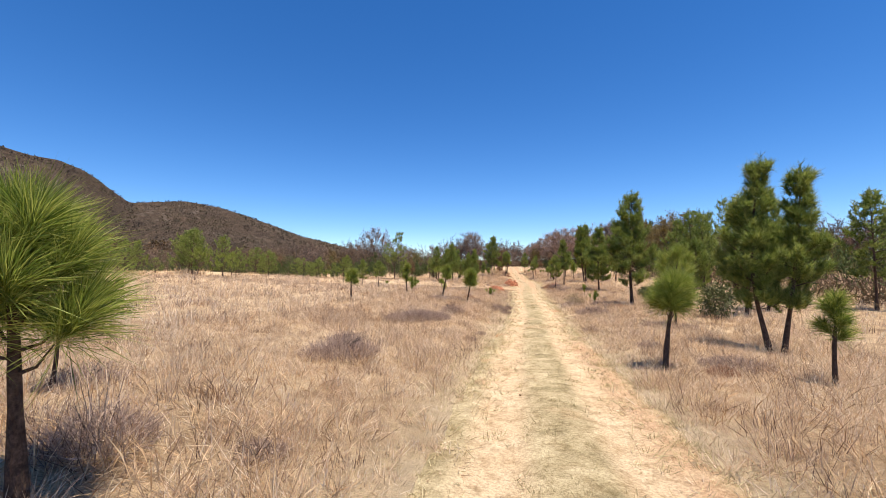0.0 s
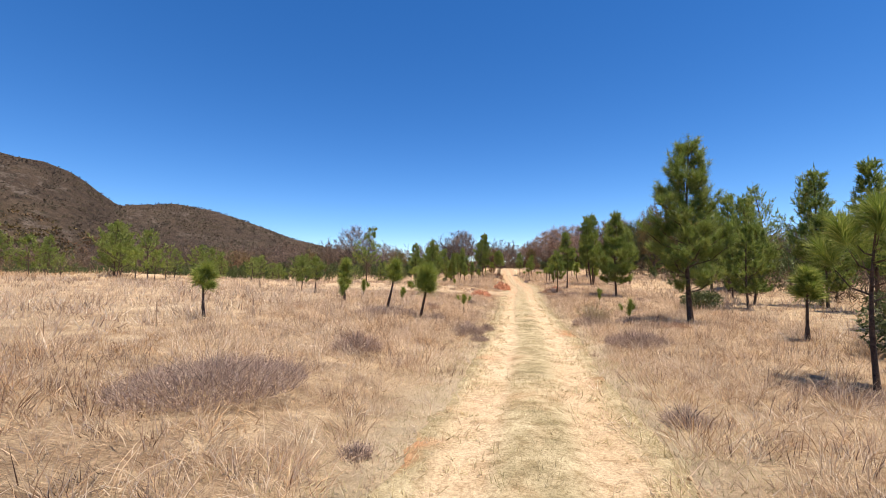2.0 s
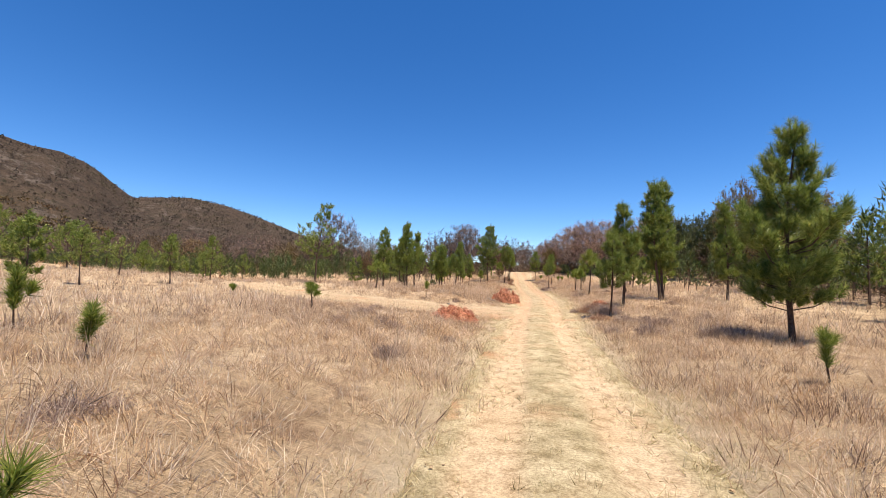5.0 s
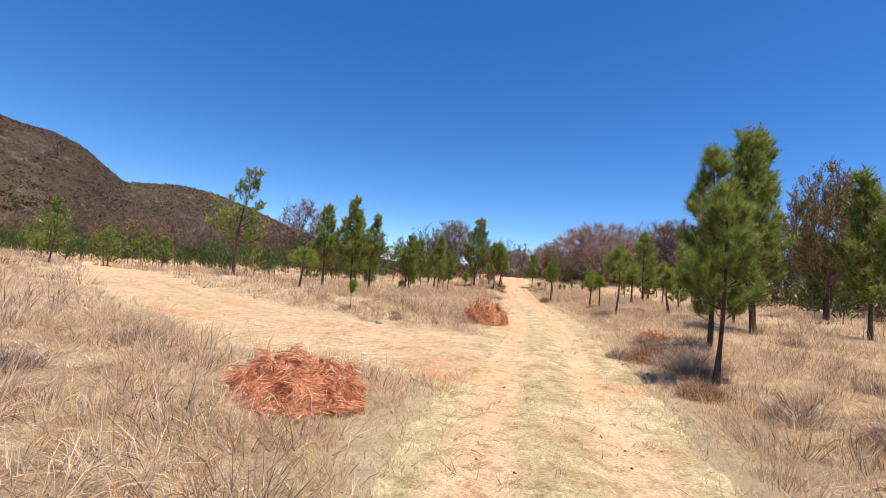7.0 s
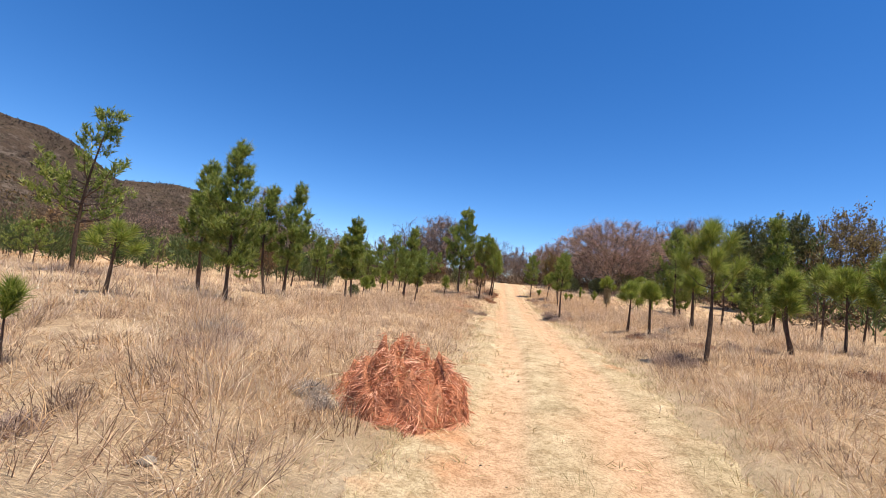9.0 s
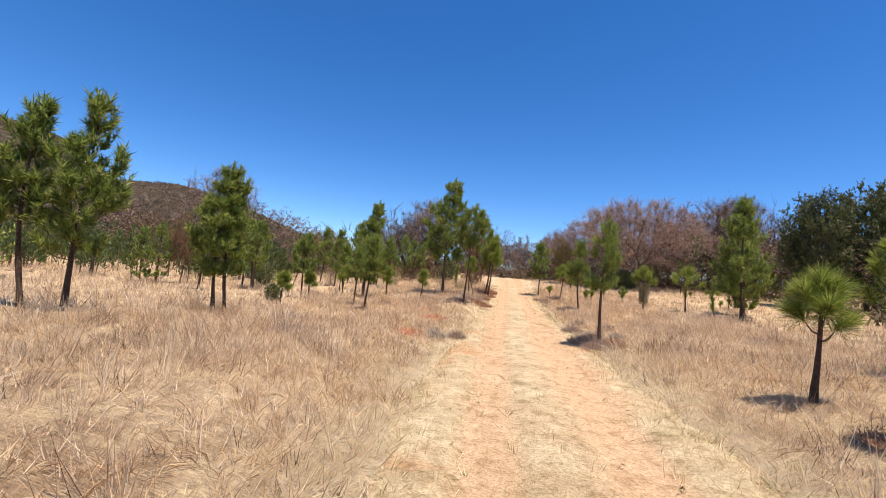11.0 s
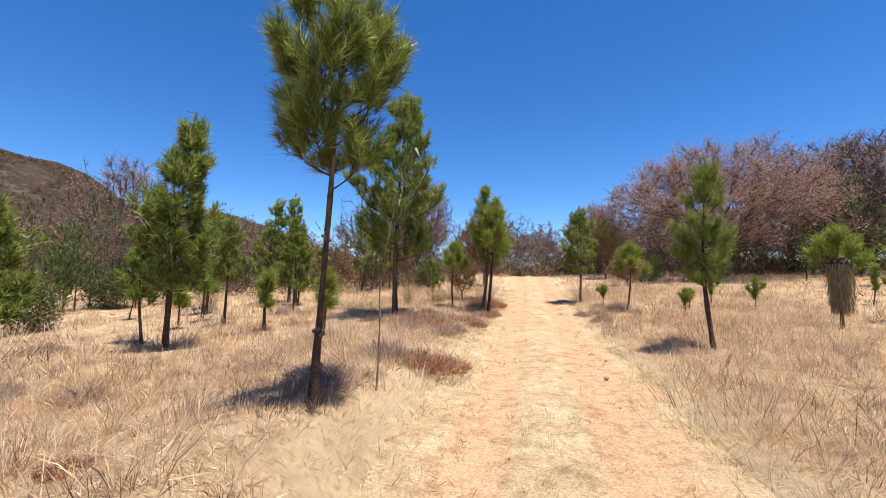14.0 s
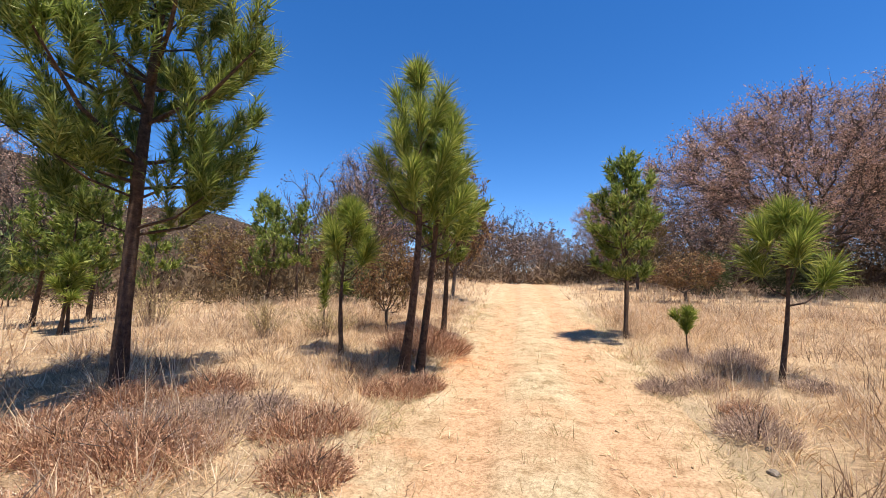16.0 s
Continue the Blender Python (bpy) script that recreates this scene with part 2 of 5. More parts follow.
def ground(x, y):
    x, y = np.asarray(x, float), np.asarray(y, float)
    d = np.minimum(off_road(x, y), off_side(x, y))
    z = np.interp(y, ROAD_Y, ROAD_Z) + 0.27 * smooth((d + 0.1) / 3.0) + 0.02 * np.maximum(x - 10, 0)
    left, right = np.interp(y, MID_Y, MID_X) - 2 - x, x - np.interp(y, MID_Y, MID_X) - 2
    z = z + np.clip(left, 0, 10) * np.interp(y, (8, 22, 36, 46), (0.04, 0.065, 0.06, 0.0))  # the plain tilts a little across the track
    z = z - np.clip(left - 3.5, 0, 12) * np.interp(y, (62, 72, 88, 100), (0.0, 0.01, 0.03, 0.05))
    z = z - np.clip(left - 0.8, 0, 3.2) * np.interp(y, (68, 75, 86, 90), (0.0, 0.12, 0.12, 0.03))
    z = z + np.clip(-16 - x, 0, 30) * np.interp(y, (20, 34, 58, 68), (0.0, 0.05, 0.05, 0.0))  # the far side of the field rises
    z = z + np.clip(right, 0, 6) * np.interp(y, (-10, 4, 14, 22), (0.0, -0.085, -0.085, 0.0)) + np.clip(right + 1, 0, 5) * np.interp(y, (48, 56, 74, 86), (0.0, 0.06, 0.055, 0.0))
    z = z + 0.42 * np.interp(x, (-3.6, -2.4, -2.0, -1.2), (0.3, 1, 1, 0)) * np.interp(y, (74, 79, 84, 89), (0, 1, 1, 0))  # low bank
    return z + smooth((d - 0.3) / 3) * (0.06 * wave(x, y, 2.1) + 0.10 * wave(x, y, 9.0, 2.0))


def at_ground(x, y, sink=0.0):
    return float(ground(x, y)) - sink


# ---- mesh helpers ----
def mesh_of(name, verts, faces, mat, smooth_shade=False):
    """A mesh from arrays: verts n x 3, faces m x k."""
    verts, faces = np.asarray(verts, np.float32), np.asarray(faces, np.int32)
    me = bpy.data.meshes.new(name)
    n, k = faces.shape
    me.vertices.add(len(verts))
    me.vertices.foreach_set("co", verts.ravel())
    me.loops.add(n * k)
    me.loops.foreach_set("vertex_index", faces.ravel())
    me.polygons.add(n)
    me.polygons.foreach_set("loop_start", np.arange(0, n * k, k, dtype=np.int32))
    me.polygons.foreach_set("use_smooth", np.full(n, smooth_shade))
    me.materials.append(mat)
    me.update(calc_edges=True)
    return me


def part(name, me, parent, label=""):
    ob = new(name, me)
    ob.parent = parent
    return tagged(ob, label) if label else ob


def grid(xs, ys, zf):
    X, Y = np.meshgrid(xs, ys)
    v = np.stack([X, Y, zf(X, Y)], -1).reshape(-1, 3)
    nx, ny = len(xs), len(ys)
    i = (np.arange(ny - 1)[:, None] * nx + np.arange(nx - 1)[None]).ravel()
    return v, np.stack([i, i + 1, i + nx + 1, i + nx], -1)


def unit(v):
    return v / np.maximum(np.linalg.norm(v, axis=-1, keepdims=True), 1e-6)


def slivers(base, way, length, width, rng, droop=0.0):
    """Thin three-cornered blades from base along way: verts and faces."""
    n = len(base)
    side = unit(np.cross(way, unit(rng.normal(size=(n, 3)))))
    tip = base + way * np.reshape(length, (-1, 1))
    tip[:, 2] -= droop * np.reshape(length, (-1,))
    w = side * np.reshape(width, (-1, 1)) * 0.5
    v = np.stack([base - w, base + w, tip], 1).reshape(-1, 3)
    return v, np.arange(3 * n).reshape(-1, 3)


def arching(base, way, length, width, rng, bow):
    """Bent blades, widest half way, whose tips lean over: verts and faces."""
    n = len(base)
    L = np.reshape(length, (-1, 1))
    side = unit(np.cross(way, unit(rng.normal(size=(n, 3)) + (0, 0, 0.3)))) * np.reshape(width, (-1, 1)) * 0.5
    mid = base + way * L * 0.5
    flat = way * (1, 1, 0)
    tip = mid + unit(way + flat * bow - np.array([0, 0, 0.55]) * bow) * L * 0.5
    v = np.stack([base, mid - side, mid + side, tip], 1).reshape(-1, 3)
    i = np.arange(n)[:, None, None] * 4
    return v, (i + np.array([(0, 2, 1), (1, 2, 3)])[None]).reshape(-1, 3)


def tubes(paths, sides=6, thick=0.012):
    """Tapered limbs; each path is a list of (point, radius). One array of verts and quads."""
    V, F, at = [], [], 0
    for path in paths:
        k = sides if path[0][1] > thick else 4 if path[0][1] > thick * 0.4 else 3
        pts = np.array([p for p, r in path], float)
        tang = unit(np.gradient(pts, axis=0))
        ref = np.array([0.31, 0.95, 0.05])
        a = unit(np.cross(tang, ref))
        b = np.cross(tang, a)
        ang = np.arange(k) * 2 * np.pi / k
        for j, (p, r) in enumerate(path):
            V.append(pts[j] + r * (np.cos(ang)[:, None] * a[j] + np.sin(ang)[:, None] * b[j]))
        for j in range(len(path) - 1):
            for s in range(k):
                F.append((at + j * k + s, at + j * k + (s + 1) % k, at + (j + 1) * k + (s + 1) % k, at + (j + 1) * k + s))
        at += k * len(path)
    return np.concatenate(V), np.array(F)


# ---- ground, roads, mountain ----
def steps(*spans):
    out = []
    for a, b, s in spans:
        out.extend(np.arange(a, b, s))
    return np.array(out + [spans[-1][1]])


def build_ground():
    xs = steps((-2700, -900, 300), (-900, -120, 60), (-120, -40, 8), (-40, -10, 1.5), (-10, 10, 0.45), (10, 40, 1.5), (40, 120, 8), (120, 900, 60), (900, 2700, 300))
    ys = steps((-400, -30, 40), (-30, -4, 3), (-4, 125, 0.5), (125, 200, 6), (200, 1200, 60), (1200, 2700, 300))
    v, f = grid(xs, ys, lambda X, Y: ground(X, Y) - 0.2 * smooth(-np.minimum(off_road(X, Y), off_side(X, Y)) / 0.4))
    me = mesh_of("ground", v, f, M_SOIL, True)
    bare = 1 - smooth((np.minimum(off_road(v[:, 0], v[:, 1]), off_side(v[:, 0], v[:, 1])) - 0.1) / 1.1)  # sandy verges
    me.attributes.new("bare", "FLOAT", "POINT").data.foreach_set("value", np.asarray(bare, np.float32))
    tagged(new("ground", me), "dry pale soil covered with thatch of dead grass", "ground", kind="structure")


def streaks(off, y):
    """Where the wheels have bared redder earth: beside the track at first, then in one rut after another."""
    def band(mid, half, a, b):
        return np.exp(-((off - mid) / half) ** 2) * smooth((y - a) / 2) * smooth((b - y) / 2)
    return np.clip(band(1.2, 0.3, 2, 15) + band(-0.75, 0.25, 40, 58) + band(0.6, 0.4, 52, 76) + band(1.1, 0.35, 66, 100) + band(-0.8, 0.3, 74, 110), 0, 1)


def road_strip(name, line, halves, label, ruts, red):
    """A dirt track along a line of points: a sheet with wheel ruts and a low crown."""
    line = np.array(line)
    seg = np.r_[0, np.cumsum(np.hypot(*np.diff(line, axis=0).T))]
    s = np.arange(0, seg[-1], 0.3)
    P = np.stack([np.interp(s, seg, line[:, 0]), np.interp(s, seg, line[:, 1])], -1)
    for k in range(2):  # round off the bends
        pad = np.concatenate([P[:1]] * 8 + [P] + [P[-1:]] * 8)
        P = np.stack([np.convolve(pad[:, c], np.ones(17) / 17, "valid") for c in (0, 1)], -1)
    T = unit(np.gradient(P, axis=0))
    N = np.stack([T[:, 1], -T[:, 0]], -1)
    hw = halves(P[:, 0], P[:, 1])[:, None] + 0.16 * wave(s * 1.0, s * 0.3, 0.9)[:, None] + 0.10 * wave(s * 1.0, s * 0.3, 0.23, 2.0)[:, None] + (0.25 if ruts > 0.04 else 0.5)
    inner = np.linspace(-1.25, 1.25, 37)[None] * np.ones_like(hw)
    outer = 1.25 + (hw - 1.25) * np.array([[0.35, 0.6, 0.8, 1.0]])
    off = np.concatenate([-outer[:, ::-1], inner, outer], 1)
    X, Y = P[:, :1] + N[:, :1] * off, P[:, 1:] + N[:, 1:] * off
    rut = np.exp(-((np.abs(off) - 0.78) / 0.36) ** 4)
    edge = smooth((np.abs(off) - hw + 0.5) / 0.5)
    Z = ground(X, Y) + 0.012 - ruts * rut + 0.022 * np.exp(-(off / 0.35) ** 2) + 0.004 * wave(X, Y, 1.7) * (1 - edge) + 0.003 * wave(X, Y, 0.31, 2.0) - 0.05 * edge
    v = np.stack([X, Y, Z], -1).reshape(-1, 3)
    n, k = off.shape
    i = (np.arange(n - 1)[:, None] * k + np.arange(k - 1)[None]).ravel()
    me = mesh_of(name, v, np.stack([i, i + 1, i + k + 1, i + k], -1), M_ROAD, True)
    blur = 0.12 * wave(X * 1.4, Y * 0.35, 0.4, 5.0)
    for key, val in (("redness", red(X, Y)), ("rut", np.clip(rut * 1.1 + blur, 0, 1) * (ruts > 0.04) + 0.4 * (ruts <= 0.04)), ("earth", 0.35 + 0.65 * smooth((np.abs(off) - 0.7) / 0.6)), ("streak", streaks(off, Y) if ruts > 0.04 else np.exp(-(((X + 2.1) * 0.99 + (Y - 49.6) * 0.11) / 1.05) ** 4 - (((Y - 49.6) * 0.99 - (X + 2.1) * 0.11) / 0.55) ** 4))):
        me.attributes.new(key, "FLOAT", "POINT").data.foreach_set("value", np.asarray(val, np.float32).ravel())
    tagged(new(name, me), label, "road", kind="structure")


def build_roads():
    ys = np.arange(-25, 150, 4.0)
    road_strip("road", np.stack([np.interp(ys, MID_Y, MID_X), ys], -1), lambda x, y: np.interp(y, HALF_Y, HALF_W),
               "sandy two-wheel dirt track with worn ruts", 0.05, lambda X, Y: np.interp(Y, (0, 40, 52, 62, 75, 120), (0.0, 0.1, 0.4, 0.6, 0.9, 1.0)))
    road_strip("branch_road", SIDE[0:], lambda x, y: np.interp(x, (-70, -20, -5, 1), (1.5, 1.6, 2.3, 2.6)), "sandy side track forking off through grass", 0.03, lambda X, Y: X * 0 + 1.0)


RIDGE_AZ = (-110, -75, -58, -55.4, -53.5, -51.5, -49.6, -48.4, -47.1, -45.6, -43.3, -40.7, -37.3, -34.3, -30.5, -28.2, -18, 0)
RIDGE_EL = (14.0, 13.5, 11.6, 11.0, 10.55, 10.4, 9.75, 9.0, 7.9, 6.8, 7.05, 7.4, 6.95, 6.2, 4.9, 4.0, 1.6, 0.4)


AWAY = 2.3  # how many times farther off the ridge stands than its drawn plan


def build_mountain():
    """A wooded ridge beyond the plain."""
    az = np.radians(np.arange(-110, 1, 0.5))
    r = np.linspace(190, 620, 60)
    A, R = np.meshgrid(az, r)
    top = np.tan(np.radians(np.interp(np.degrees(A), RIDGE_AZ, RIDGE_EL)))
    crest = 380 + 40 * np.sin(A * 7)
    rise = smooth((R - 200) / (crest - 200)) ** 1.1 * np.where(R > crest, 1 - 0.5 * smooth((R - crest) / 240), 1)
    Z = top * crest * rise + rise * (3 * wave(R * np.sin(A), R * np.cos(A), 22) + 0.8 * wave(R * np.sin(A), R * np.cos(A), 5)) * smooth((crest * 0.98 - R) / 60) - 4 * (R < 195)
    v = np.stack([R * np.sin(A), R * np.cos(A), Z], -1).reshape(-1, 3) * AWAY + (0, 0, 2)
    n, k = A.shape
    i = (np.arange(n - 1)[:, None] * k + np.arange(k - 1)[None]).ravel()
    tagged(new("mountain", mesh_of("mountain", v, np.stack([i, i + k, i + k + 1, i + 1], -1), M_SLOPE, True)), "long dry brown ridge covered with leafless woods", "mountain", kind="structure")
    rng = np.random.default_rng(5)
    m = 7000
    a, rr = np.radians(rng.uniform(-85, -12, m)), rng.uniform(205, 400, m)
    tp = np.tan(np.radians(np.interp(np.degrees(a), RIDGE_AZ, RIDGE_EL)))
    cr = 380 + 40 * np.sin(a * 7)
    ok = rr < cr * 0.94
    a, rr, tp, cr = a[ok], rr[ok], tp[ok], cr[ok]
    z = tp * cr * smooth((rr - 200) / (cr - 200)) ** 1.1
    c = np.stack([rr * np.sin(a), rr * np.cos(a), z], -1) * AWAY + (0, 0, 2)
    base, way, ln, wd = [], [], [], []
    for k in range(8):
        d = unit(rng.normal(size=(len(c), 3)) + (0, 0, 0.7))
        base.append(c + d * rng.uniform(0.2, 1.1, (len(c), 1)) * AWAY)
        way.append(unit(d + 0.4 * rng.normal(size=d.shape)))
        ln.append(rng.uniform(0.6, 1.4, len(c)) * AWAY)
        wd.append(rng.uniform(0.3, 0.8, len(c)) * AWAY)
    v, f = slivers(np.concatenate(base), np.concatenate(way), np.concatenate(ln), np.concatenate(wd), rng)
    m = 2600  # scrub on the foot of the slope
    a, rr = np.radians(rng.uniform(-80, -14, m)), 203 + 75 * rng.random(m) ** 1.2
    tp = np.tan(np.radians(np.interp(np.degrees(a), RIDGE_AZ, RIDGE_EL)))
    cr = 380 + 40 * np.sin(a * 7)
    c = np.stack([rr * np.sin(a), rr * np.cos(a), tp * cr * smooth((rr - 200) / (cr - 200)) ** 1.1], -1) * AWAY + (0, 0, 2)
    size = np.repeat(rng.uniform(1.6, 4.0, m), 16)[:, None]
    d = unit(rng.normal(size=(m * 16, 3)) * (1, 1, 0.6) + (0, 0, 0.5))
    sv, sf = slivers(np.repeat(c, 16, 0) + d * size * (1, 1, 0.8), unit(d + rng.normal(0, 0.5, d.shape)), size[:, 0] * 0.9, size[:, 0] * 0.5, rng)
    tagged(new("foothill_scrub", mesh_of("foothill_scrub", sv, sf, M_FOOT)), "ochre and olive scrub at the foot of the ridge", "scrub", kind="stuff")
    tagged(new("hillside_woods", mesh_of("hillside_woods", v, f, M_SLOPEWOOD)), "grey-brown leafless trees dotted over the ridge", "woods", kind="stuff")


M_FARWOOD = blades("far_woods", (0.080, 0.056, 0.046), (0.145, 0.100, 0.076), (0.235, 0.168, 0.115), ((0.035, (0.95, 0.95, 0.62)), (0.2, (0.8, 0.78, 0.76))), 0.95, 0.1)
M_SLOPEWOOD = blades("slope_woods", (0.081, 0.062, 0.050), (0.104, 0.078, 0.061), (0.134, 0.099, 0.073), ((0.02, (0.9, 0.95, 0.75)),), 0.95, 0.1)
M_FOOT = blades("foothill_scrub", (0.085, 0.065, 0.040), (0.150, 0.105, 0.052), (0.240, 0.165, 0.075), ((0.012, (0.75, 0.95, 0.62)), (0.02, (0.95, 0.75, 0.85))), 0.95, 0.1)
build_ground()
build_roads()
build_mountain()


# ---- trees ----
def pine(x, y, h, w, crown, lean, style, seed=None):
    """A young long-needled pine: h high, crown w wide from crown * h up; lean: metres its top stands to +x.
    style: p whorls of rising boughs, t the same with a thin upper tier, q tall with a broad open crown, b mop head of long needles, s a small spiky fan."""
    seed = seed or int(abs(x * 131 + y * 977 + h * 57)) + 1
    rng = np.random.default_rng(seed)
    near = min(np.hypot(max(abs(x - 0.4) - 2, 0), max(y - 86, 0)), 60)  # nearest that the camera's path comes; needle width and count fit that view
    lod = float(np.clip((near - 2.5) / 17, 0, 0.85 if h > 3 else 1))
    bend = rng.normal(0, (0.008 if style == "q" else 0.028) * h, 2)
    low = max(crown - 0.03 * (style == "p"), 0.06)
    span = 1 - low

    tall = h - 0.33 * (0.15 + 0.045 * h) if style in "pqt" else h

    def stem(u):
        return np.array([lean * u + bend[0] * math.sin(3.1 * u) * (1 - u * 0.3), bend[1] * math.sin(2.6 * u), tall * u])

    r0 = {"b": (0.026 if h < 2.4 else 0.0135) * h + 0.010, "q": 0.0085 * h + 0.010, "s": 0.010 * h + 0.008}.get(style, 0.0115 * h + 0.011)
    paths = [[(stem(u) - (0, 0, 0.12 * (u == 0)), r0 * (1.3 if u == 0 else (1 - 0.86 * u)) * (1 + 0.10 * rng.normal() * (u < crown))) for u in np.linspace(0, 0.97, 10)]]
    shoots = []  # (start, direction, length)
    if style in "pqt":
        need = min(0.27, 0.038 * h + 0.055)
        L = 0.13 + 0.042 * h
        rounds = max(4, int(h * span / (0.25 + 0.022 * h + 0.10 * lod)))
        skew = rng.uniform(0, 6.283, rounds)
        for i in range(rounds * 5):
            v = (i // 5 + 0.5 + rng.uniform(-0.3, 0.3)) / rounds
            if rng.random() < (0.75 if style == "t" and 0.45 < v < 0.62 else 0.12):
                continue
            if style == "p":
                prof = (0.66 + 1.2 * v if v < 0.28 else 1.0 - 0.90 * ((v - 0.28) / 0.72) ** 1.05) * rng.uniform(0.6, 1.12)
            elif style == "t":
                prof = (1.05 if v < 0.45 else 0.2 if v < 0.62 else 0.40 - 0.3 * (v - 0.62)) * rng.uniform(0.65, 1.1)
            else:
                prof = (0.8 + 0.5 * v if v < 0.5 else 1.05 - 0.5 * (v - 0.5)) * rng.uniform(0.65, 1.1)
            reach = max(prof * w * 0.52 - need * 0.58, 0.04)
            th = i * 1.2566 + skew[i // 5] + rng.uniform(-0.35, 0.35)
            up = (0.40 + 0.75 * v) * rng.uniform(0.6, 1.3) * (1.5 if style == "q" else 1.0)
            out = np.array([math.cos(th), math.sin(th), 0.0])
            p0 = stem(np.clip(low + span * v * 0.98 - 0.05 * span - 0.06 * (1 - v) * span, 0.05, 0.97))
            p1 = p0 + out * reach * 0.6 + (0, 0, reach * up * 0.35)
            p2 = p0 + out * reach + (0, 0, min(reach * up, max(tall - L * rng.uniform(0.7, 2.2) - p0[2], 0.05)))
            rb = max(0.005, 0.013 * reach + 0.003)
            paths.append([(p0, rb * 1.2), (p1, rb), (p2, rb * 0.4)])
            shoots.append((p2, unit(out * rng.uniform(0.15, 0.55) + rng.normal(0, 0.12, 3) + (0, 0, 1.0)), L * rng.uniform(0.8, 1.3)))
            for k in range((9 if style == "q" else 4 if lod < 0.3 else 6 if style == "t" else 3) + int(reach * (13 - 9 * lod))):
                s = rng.uniform(0.45 if style == "q" else 0.3, 1.0)
                q = p1 + (p2 - p1) * (2 * s - 1) if s > 0.5 else p0 + (p1 - p0) * 2 * s
                side = np.array([-out[1], out[0], 0]) * rng.choice((-1.0, 1.0)) * rng.uniform(0.2, 0.9)
                d = unit(out * 0.4 + side + rng.normal(0, 0.2, 3) + (0, 0, 0.5))
                ln = L * rng.uniform(0.5, 1.15)
                e = q + d * ln * 0.6
                shoots.append((e, unit(d * 0.55 + np.array([0, 0, 0.7])), ln * 0.75))
                if lod < 0.12:
                    paths.append([(q, 0.006), (e, 0.0035)])
        shoots.append((stem(0.955), np.array([0.0, 0.0, 1.0]), L * 1.25))
        for k in range(5):
            th = k * 1.2566 + rng.uniform(0, 0.6)
            shoots.append((stem(0.95 - 0.02 * k) + np.array([math.cos(th), math.sin(th), 0.0]) * 0.05 * w, unit(np.array([math.cos(th) * 0.35, math.sin(th) * 0.35, 1.0])), L * rng.uniform(0.7, 1.1)))
        per, spread = int((84 if near < 5.6 else 52) * (1 - 0.89 * lod)), 0.70
    elif style == "b":
        need = min(0.46 if h < 2.4 else 0.38, 0.13 * h + 0.10)
        mop = h < 2.4 and near < 2.2
        need *= 1.22 if mop else 1.0
        low = max(low - 0.02, 0.1)
        many = int(np.clip(4 + 3.2 * w, 5, 10)) if h < 4 else int(np.clip(8 + 5 * w, 9, 16))
        many += 7 if mop else 0
        for i in range(many):
            v = (i + 0.5) / many
            th = i * 2.4 + rng.uniform(-0.3, 0.3)
            out = np.array([math.cos(th), math.sin(th), 0.0])
            reach = max(w * 0.5 - need * (0.62 if h > 2.4 else 0.85), 0.05) * (1.1 - 0.75 * v) * rng.uniform(0.75, 1.15)
            p0 = stem(np.clip(low + (0.80 - low) * v - 0.02, 0.08, 0.9))
            e = p0 + out * reach + (0, 0, min(reach * rng.uniform(0.35, 0.75) + 0.06 * h * (1 - low), h * 0.93 - p0[2] - need * 0.4))
            paths.append([(p0, 0.012 + 0.002 * h), (p0 + (e - p0) * (0.55, 0.55, 0.25), 0.011), (e, 0.006)])
            shoots.append((e, unit(out * (1.0 - 0.55 * v) * (1.0 if h < 2.4 else 0.45) + (0, 0, 0.75)), 0.10 + (0.05 if h < 2.4 else 0.085) * h))
        top = h - need * 0.72
        for k in range(2 if h < 2.5 else 3):
            shoots.append((stem((top - 0.16 * k * need) / h), unit(np.array([0.0, 0.0, 1.0]) + rng.normal(0, 0.12, 3)), 0.08 + 0.03 * h))
        per, spread = int((640 if near < 3 else 520 if near < 9 else 320) * (1 - 0.74 * lod)), 0.78 if h < 2.4 else 0.62
    else:
        need = min(0.25, 0.20 * h + 0.05, w * 0.5 + 0.08)
        for k in range(6):
            shoots.append((stem(low + span * k * 0.135), unit(rng.normal(0, 0.12, 3) + (0, 0, 1)), h * span * 0.22))
        for i in range(int(rng.integers(1, 4))):
            th = i * 2.4 + rng.uniform(0, 1)
            out = np.array([math.cos(th), math.sin(th), 0.0])
            p0 = stem(rng.uniform(low, 0.6))
            e = p0 + out * max(w * 0.5 - need * 0.4, 0.04) + (0, 0, 0.15 * h)
            paths.append([(p0, 0.006), (e, 0.003)])
            shoots.append((e, unit(out * 0.35 + (0, 0, 1)), 0.14))
        per, spread = int(150 * (1 - 0.6 * lod)), 0.62
    sp, sd = np.array([s[0] for s in shoots]), np.array([s[1] for s in shoots])
    sl = np.array([s[2] for s in shoots])
    idx = np.repeat(np.arange(len(sp)), per)
    n = len(idx)
    base = sp[idx] + sd[idx] * (rng.uniform(-0.1, 1.0, n) * sl[idx])[:, None] + rng.normal(0, 0.01, (n, 3))
    way = unit(sd[idx] * rng.uniform(0.1 if style == "b" else 0.45, 1.1, (n, 1)) + unit(rng.normal(size=(n, 3))) * spread)
    long, wide = need * rng.uniform(0.6, 1.12, n), ((0.0060 + 0.022 * lod) if style == "b" else (0.0085 if near < 5.6 else 0.0115) + 0.054 * lod) * rng.uniform(0.9, 1.1, n)
    v, f = arching(base, unit(way + (0, 0, 0.5)), long * 1.1, wide, rng, 0.35) if style == "b" else slivers(base, way, long, wide, rng, droop=0.04)
    v[:, 2] = np.maximum(v[:, 2], 0.02)
